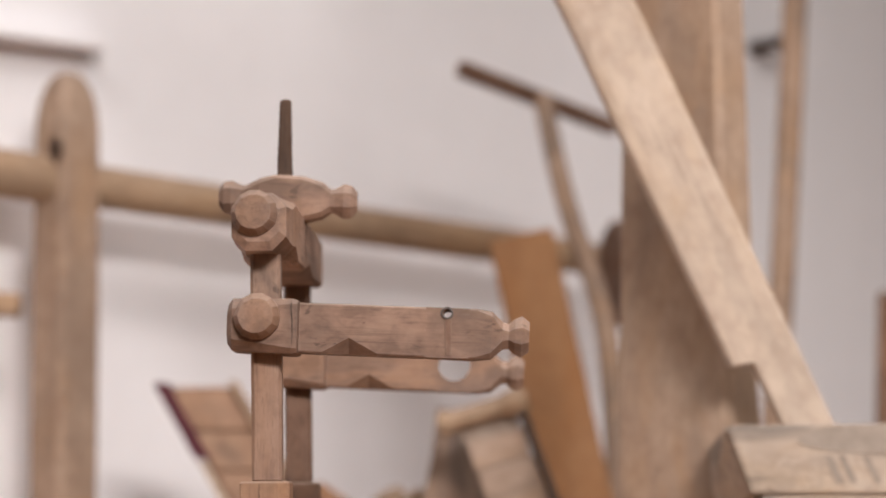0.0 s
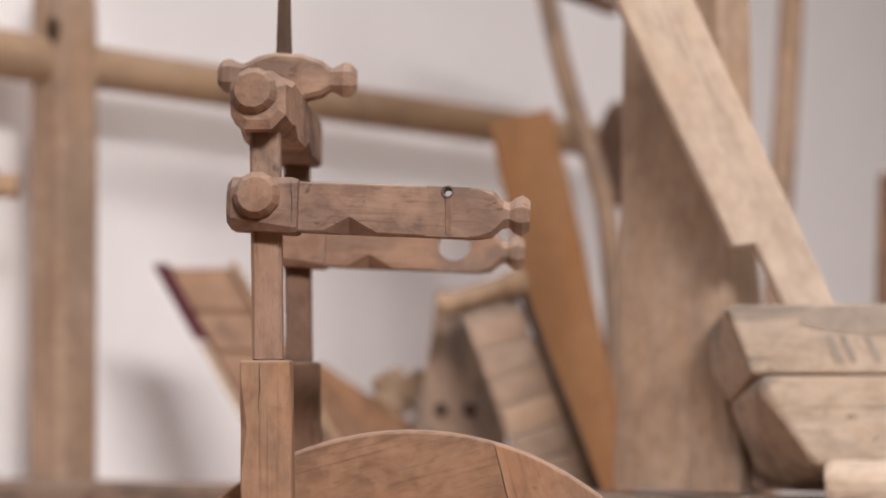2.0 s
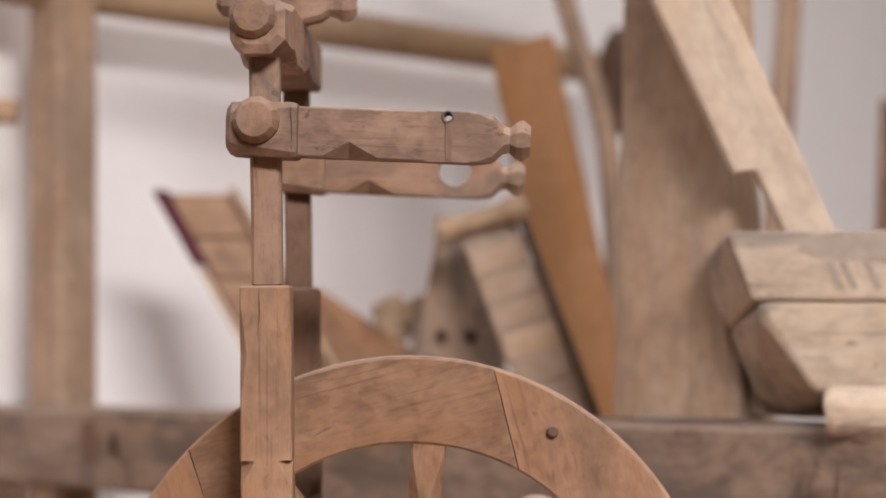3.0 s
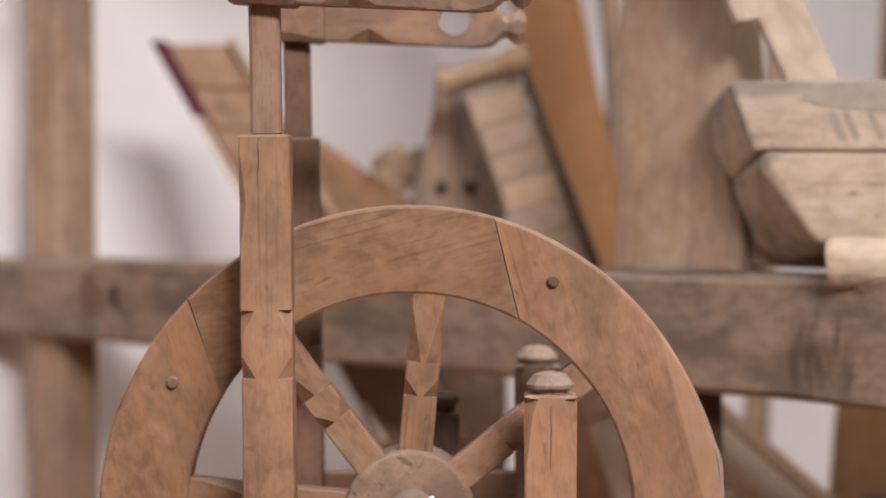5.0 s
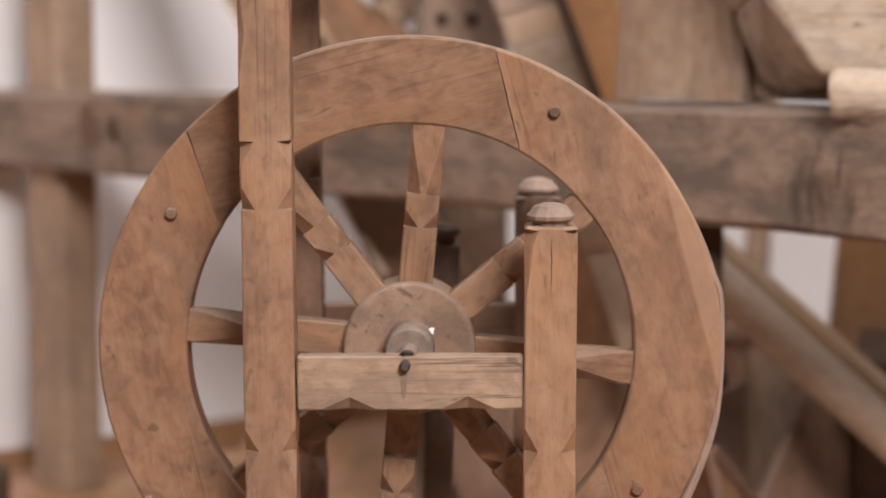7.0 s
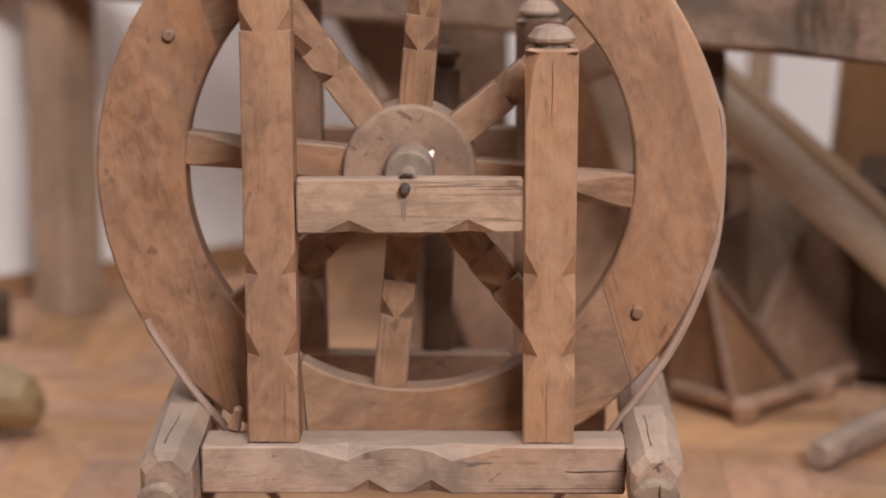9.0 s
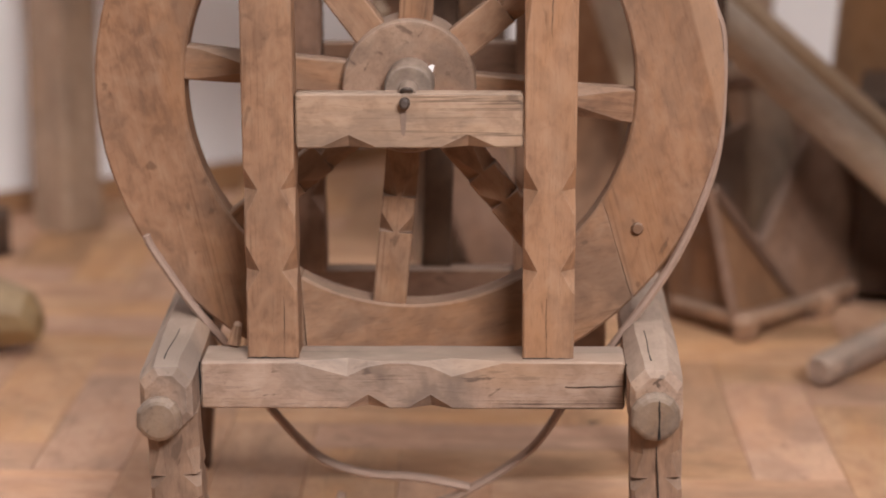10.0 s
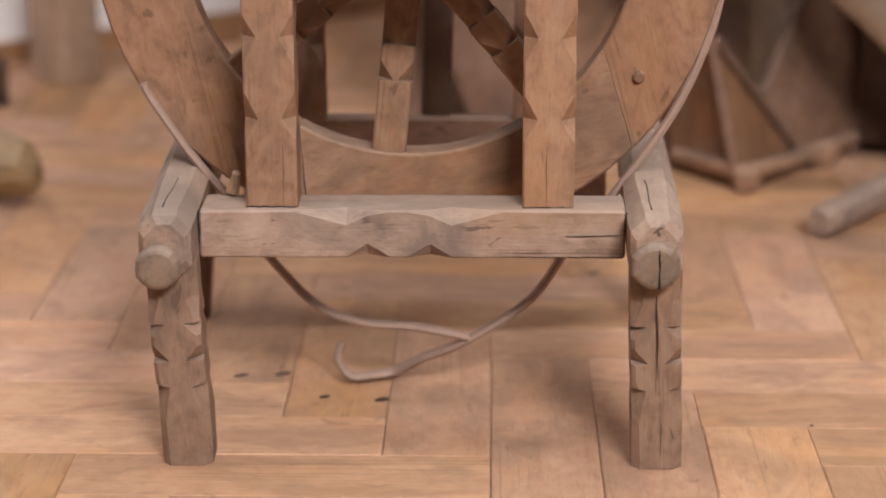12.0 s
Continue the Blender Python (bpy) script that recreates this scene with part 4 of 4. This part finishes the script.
# ---- tools at the wall ----
rake = thing("hanging_rake", (0.23, 1.30, 0.3), "long-handled wooden rake with a dark head leaning at the wall", "rake")
bar("rake_head", (0.030, 1.45, 1.231), (0.245, 1.64, 1.178), 0.022, 0.024, DARK_AND_SHADED_WOOD, rake, (), "dark straight head", 0.004)
part("rake_handle", tube([(0.142, 1.53, 1.205), (0.160, 1.50, 1.106), (0.181, 1.46, 1.015), (0.206, 1.43, 0.936), (0.222, 1.40, 0.858), (0.229, 1.36, 0.744), (0.230, 1.30, 0.592), (0.232, 1.20, 0.30), (0.235, 1.15, 0.0)], 0.0135, 0.016, 12), RAIL_WOOD, rake, "long bent handle")
disc = tagged(part("wooden_disc", lathe([(0.072, 0), (0.082, 0.006), (0.082, 0.022), (0.072, 0.028)], 28), DARK_AND_SHADED_WOOD, None, "", frame_to((0.250, 1.84, 0.985), (0.273, 1.846, 0.985), (0, 0, 1))), "dark round wooden disc hung at the rail", "wooden disc")
pole = thing("leaning_pole", (0.42, 1.62, 0), "brown wooden pole standing against the wall", "pole")
part("pole", tube([(0.42, 1.55, 0.0), (0.455, 1.60, 0.6), (0.488, 1.64, 1.0), (0.548, 1.74, 1.75)], 0.018, 0.018, 12), RAIL_WOOD, pole)
for s, z in ((0.93, 1.405), (1.30, 1.435)):
    p = ROOM @ Vector((s, 0, z))
    tagged(part("wall_peg", lathe([(0.013, 0), (0.012, 0.05), (0.014, 0.075), (0.010, 0.08)], 12), SPIKE_AND_SHADE_WOOD, None, "", frame_to(p, p + OUT, (0, 0, 1))), "short dark peg in the wall", "peg")
shelf = thing("wall_shelf", ROOM @ Vector((-0.2, -0.06, 1.3)), "white painted shelf board fixed to the wall", "shelf")
bm = slab([(-0.9, 1.268), (-0.045, 1.268), (-0.045, 1.282), (-0.9, 1.282)], 0.05, 0.003)
part("shelf_board", bm, WALL_PAINT, shelf, "", ROOM @ Matrix.Translation((0, -0.055, 0)))
peg = thing("wooden_peg", (-0.62, 1.2, 0.75), "pale wooden peg end of a tool beside the post", "peg")
bar("peg", (-0.72, 1.20, 0.905), (-0.520, 1.20, 0.890), 0.03, 0.03, TAN_WOOD, peg, (), "", 0.006)

# ---- on the floor at the back ----
hop = thing("staved_basket", (0.36, 0.88, 0), "brown splint-wood box basket with flared sides and dark edge strips", "basket")
def panel(points, material):
    """A flat board of that outline, 7 mm thick."""
    normal = (points[1] - points[0]).cross(points[2] - points[0]).normalized() * 0.007
    m = frame_to(points[0], (points[2] + points[-1]) / 2, normal)
    part("side_board", loft([[m.inverted() @ p for p in points], [m.inverted() @ (p + normal * (1 if normal.y > 0 else -1)) for p in points]]), material, hop, "", m)


panel([Vector((0.265, 0.865, -0.017)), Vector((0.331, 0.785, -0.010)), Vector((0.297, 0.800, 0.153)), Vector((0.260, 0.880, 0.149))], BASKET_WOOD)
panel([Vector((0.337, 0.778, -0.011)), Vector((0.426, 0.885, -0.009)), Vector((0.304, 0.810, 0.159))], BASKET_WOOD)
panel([Vector((0.422, 0.900, -0.015)), Vector((0.474, 0.940, -0.009)), Vector((0.492, 0.980, 0.137)), Vector((0.425, 0.960, 0.196)), Vector((0.359, 0.880, 0.086))], DARK_AND_SHADED_WOOD)
panel([Vector((0.27, 0.88, 0.0)), Vector((0.37, 1.02, 0.0)), Vector((0.39, 1.06, 0.2)), Vector((0.25, 0.90, 0.17))], DARK_AND_SHADED_WOOD)
panel([Vector((0.37, 1.02, 0.0)), Vector((0.46, 0.95, 0.0)), Vector((0.49, 1.0, 0.19)), Vector((0.39, 1.06, 0.2))], DARK_AND_SHADED_WOOD)
bar("edge_strip", (0.3329, 0.772, -0.0094), (0.2977, 0.795, 0.1597), 0.011, 0.009, DARK_AND_SHADED_WOOD, hop, (), "", 0.002)
bar("edge_strip", (0.3029, 0.8, 0.1612), (0.428, 0.878, -0.0076), 0.009, 0.009, DARK_AND_SHADED_WOOD, hop, (), "", 0.002)
bar("edge_strip", (0.3622, 0.865, 0.0827), (0.4241, 0.95, 0.1958), 0.010, 0.009, DARK_AND_SHADED_WOOD, hop, (), "", 0.002)
bar("edge_strip", (0.4736, 0.935, -0.0081), (0.491, 0.975, 0.1348), 0.010, 0.009, DARK_AND_SHADED_WOOD, hop, (), "", 0.002)
bar("base_strip", (0.269, 0.860, 0.021), (0.334, 0.774, 0.021), 0.020, 0.014, FRAME_WOOD, hop, (), "", 0.003, back=(0, 0, 1))
bar("base_strip", (0.338, 0.774, 0.021), (0.433, 0.880, 0.021), 0.020, 0.014, FRAME_WOOD, hop, (), "", 0.003, back=(0, 0, 1))
bar("base_strip", (0.434, 0.885, 0.021), (0.476, 0.940, 0.021), 0.016, 0.014, FRAME_WOOD, hop, (), "", 0.003, back=(0, 0, 1))
part("corner_knot", worn(lathe([(0.008, 0), (0.014, 0.004), (0.015, 0.022), (0.008, 0.03)], 10), 0.003, 60), FRAME_WOOD, hop, "light knotted corner", Matrix.Translation((0.337, 0.772, 0.0)))
part("corner_knot", worn(lathe([(0.008, 0), (0.014, 0.004), (0.015, 0.022), (0.008, 0.03)], 10), 0.003, 60), FRAME_WOOD, hop, "light knotted corner", Matrix.Translation((0.435, 0.880, 0.0)))
can = thing("wooden_tub", (0.408, 1.02, 0), "grey-tan round wooden tub among the tools", "tub")
part("body", worn(lathe([(0.036, 0), (0.040, 0.006), (0.041, 0.05), (0.039, 0.26), (0.034, 0.268)], 20), 0.001, 30), RAIL_WOOD, can, "", frame_to((0.413, 1.03, 0.0), (0.384, 1.06, 0.178)))
axis = Vector((0.384, 1.06, 0.178)) - Vector((0.413, 1.03, 0.0))
for f in (0.2, 1.3):
    at = Vector((0.413, 1.03, 0.0)) + axis * f
    part("hoop", lathe([(0.0405, 0), (0.0435, 0.001), (0.0435, 0.013), (0.0405, 0.014)], 20), DARK_AND_SHADED_WOOD, can, "dark hoop", frame_to(at, at + axis))
# heap added to fill a void with dark colour instead of shade
void_heap = thing("void_filler", (0.355, 1.09, 0), "added black heap standing in for a shaded void", "cloth heap")
part("cloth", worn(lathe([(0.02, 0), (0.07, 0.005), (0.075, 0.08), (0.06, 0.20), (0.035, 0.28), (0.01, 0.30)], 18), 0.012, 16), VOID_BLACK, void_heap, "", Matrix.Translation((0.355, 1.12, 0)))
# near-black chest added as colour for the deep shade at the right
chest = thing("void_chest", (0.60, 1.02, 0), "added near-black chest standing in for a shaded void", "chest")
bar("body", (0.50, 1.06, 0.11), (0.95, 0.98, 0.11), 0.20, 0.24, SPIKE_AND_SHADE_WOOD, chest, (), "", 0.006)
bar("lid", (0.495, 1.06, 0.222), (0.955, 0.978, 0.222), 0.022, 0.26, SPIKE_AND_SHADE_WOOD, chest, (), "", 0.004)

for name, a, b, r, mat in (("long_pole", (0.262, 0.84, 0.378), (0.62, 0.74, 0.060), 0.0235, PALE_WOOD), ("long_pole", (0.29, 0.93, 0.385), (0.66, 0.84, 0.068), 0.0150, TAN_WOOD)):
    t = thing(name, b, "grey round wooden pole propped aslant beside the basket", "pole", "poles beside the basket")
    part("pole", worn(lathe([(r * 0.9, 0), (r, 0.01), (r * 1.02, 0.25), (r * 1.05, (Vector(b) - Vector(a)).length + 0.2)], 14), 0.0012, 15), mat, t, "", frame_to(a, b))
st = thing("round_stick", (0.45, 0.65, 0), "grey round stick lying on the floor", "stick")
part("stick", worn(lathe([(0.013, 0), (0.0165, 0.006), (0.018, 0.2), (0.018, 0.5)], 12), 0.001, 20), GREY_WOOD, st, "", frame_to((0.389, 0.585, 0.018), (0.60, 0.85, 0.034)))
leaning("wide_board", (0.60, 1.28, 0.48), (0.55, 1.20, 0.0), 0.17, 0.02, BOARD_PAINT, "orange-brown wide board leaning among the tools", "board", steps=2)
clog = thing("wooden_clog", (-0.45, 0.69, 0), "worn yellowish wooden clog on the floor", "clog")
cl = [section(s, w, d, c, 0, oy) for s, w, d, c, oy in ((0, 0.03, 0.03, 0.012, 0.010), (0.01, 0.055, 0.055, 0.02, 0.0), (0.05, 0.075, 0.070, 0.024, -0.002), (0.12, 0.08, 0.075, 0.024, -0.004), (0.2, 0.072, 0.07, 0.022, 0.0), (0.24, 0.05, 0.05, 0.02, 0.006))]
part("body", worn(loft(cl), 0.002, 20), wood("clog_wood", (0.40, 0.28, 0.15), (0.24, 0.16, 0.09), (0.48, 0.36, 0.21)), clog, "", frame_to((-0.405, 0.70, 0.040), (-0.63, 0.76, 0.040), (0, 0, -1)))
blk = thing("dark_block", (-0.57, 1.18, 0), "small dark wooden block on the floor", "block")
bar("block", (-0.62, 1.17, 0.03), (-0.535, 1.19, 0.028), 0.055, 0.05, SPIKE_AND_SHADE_WOOD, blk, (), "", 0.008)

# ---- parquet ----
PARQUET = wood("parquet_wood", (0.52, 0.305, 0.190), (0.40, 0.215, 0.130), (0.62, 0.40, 0.25), rough=0.5, grime=0.4, grain=0.6, dust=0.0, relief=0.12, spread=0.17, hue=0.005)
PW, PL = 0.0815, 0.310
TURN = Matrix.Translation((0.067, -0.092, 0))
base_mesh = {}


def plank_mesh(kind):
    if kind not in base_mesh:
        bm = loft(bar_rings(PL - 0.0003, PW - 0.0003, 0.012, (), 0.0007, end=0.0003))
        data = bpy.data.meshes.new("plank")
        bmesh.ops.recalc_face_normals(bm, faces=bm.faces)
        bm.to_mesh(data)
        bm.free()
        data.materials.append(PARQUET)
        base_mesh[kind] = data
    return base_mesh[kind]


inv_floor = WORLD_OF[floor.name].inverted()
rngp = random.Random(11)
lie_x = frame_to((0, 0, 0), (1, 0, 0), (0, 0, 1))
lie_y = frame_to((0, 0, 0), (0, 1, 0), (0, 0, 1))
ROOM_INV = ROOM.inverted()
blocks = []
for i in range(-60, 60):
    for j in range(-16, 17):
        ox, oy = i * PW + j * (PW + PL), -i * PW + j * (PL - PW)
        if abs(ox) > 6.5 or abs(oy) > 6.5:
            continue
        for k in range(2):
            if k:
                m = Matrix.Translation((ox - PL, oy + PW / 2, -0.006)) @ lie_x
                mid_p = Vector((ox - PL / 2, oy + PW / 2, 0))
            else:
                m = Matrix.Translation((ox + PW / 2, oy, -0.006)) @ lie_y
                mid_p = Vector((ox + PW / 2, oy + PL / 2, 0))
            p = TURN @ mid_p
            q = ROOM_INV @ p
            if not (-4.0 < q.x < 3.4 and -5.5 < q.y < 0.04):
                continue
            m = Matrix.Translation((0, 0, rngp.uniform(-0.0007, 0.0))) @ TURN @ m @ pose(0, 0, 0, rngp.uniform(-0.15, 0.15), 0, 0)
            if -0.95 < p.x < 1.0 and -0.22 < p.y < 1.95:
                ob = new("plank", plank_mesh("plank"))
                ob.parent = floor
                ob.matrix_basis = inv_floor @ m
            else:
                blocks.append(m)
verts, faces = [], []
for m in blocks:
    n0 = len(verts)
    w, d, l = PW / 2 - 0.0006, 0.006, PL - 0.0012
    verts += [tuple(m @ Vector((x, y, z))) for z in (0, l) for x, y in ((-w, -d), (w, -d), (w, d), (-w, d))]
    faces += [tuple(n0 + v for v in f) for f in ((0, 1, 2, 3), (7, 6, 5, 4), (0, 4, 5, 1), (1, 5, 6, 2), (2, 6, 7, 3), (3, 7, 4, 0))]
data = bpy.data.meshes.new("far_planks")
data.from_pydata([tuple(inv_floor @ Vector(v)) for v in verts], [], faces)
data.materials.append(PARQUET)
ob = new("far_planks", data)
ob.parent = floor
tagged(ob, "more parquet strips", "", "", "stuff")

# dark knots and burn marks in the parquet
for x, y, r in ((0.163, 0.467, 0.0055), (-0.020, 0.112, 0.0060), (-0.066, 0.118, 0.0045), (-0.104, 0.173, 0.007), (0.315, 0.060, 0.002), (-0.138, 0.168, 0.006)):
    knot = lathe([(r, 0), (r * 0.8, 0.0004)], 9, 0.15)
    part("knot", knot, SPIKE_AND_SHADE_WOOD, floor, "dark knot", pose(x, y, 0.0, 0, 0, 40) @ Matrix.Diagonal((1.2, 0.8, 1, 1)))
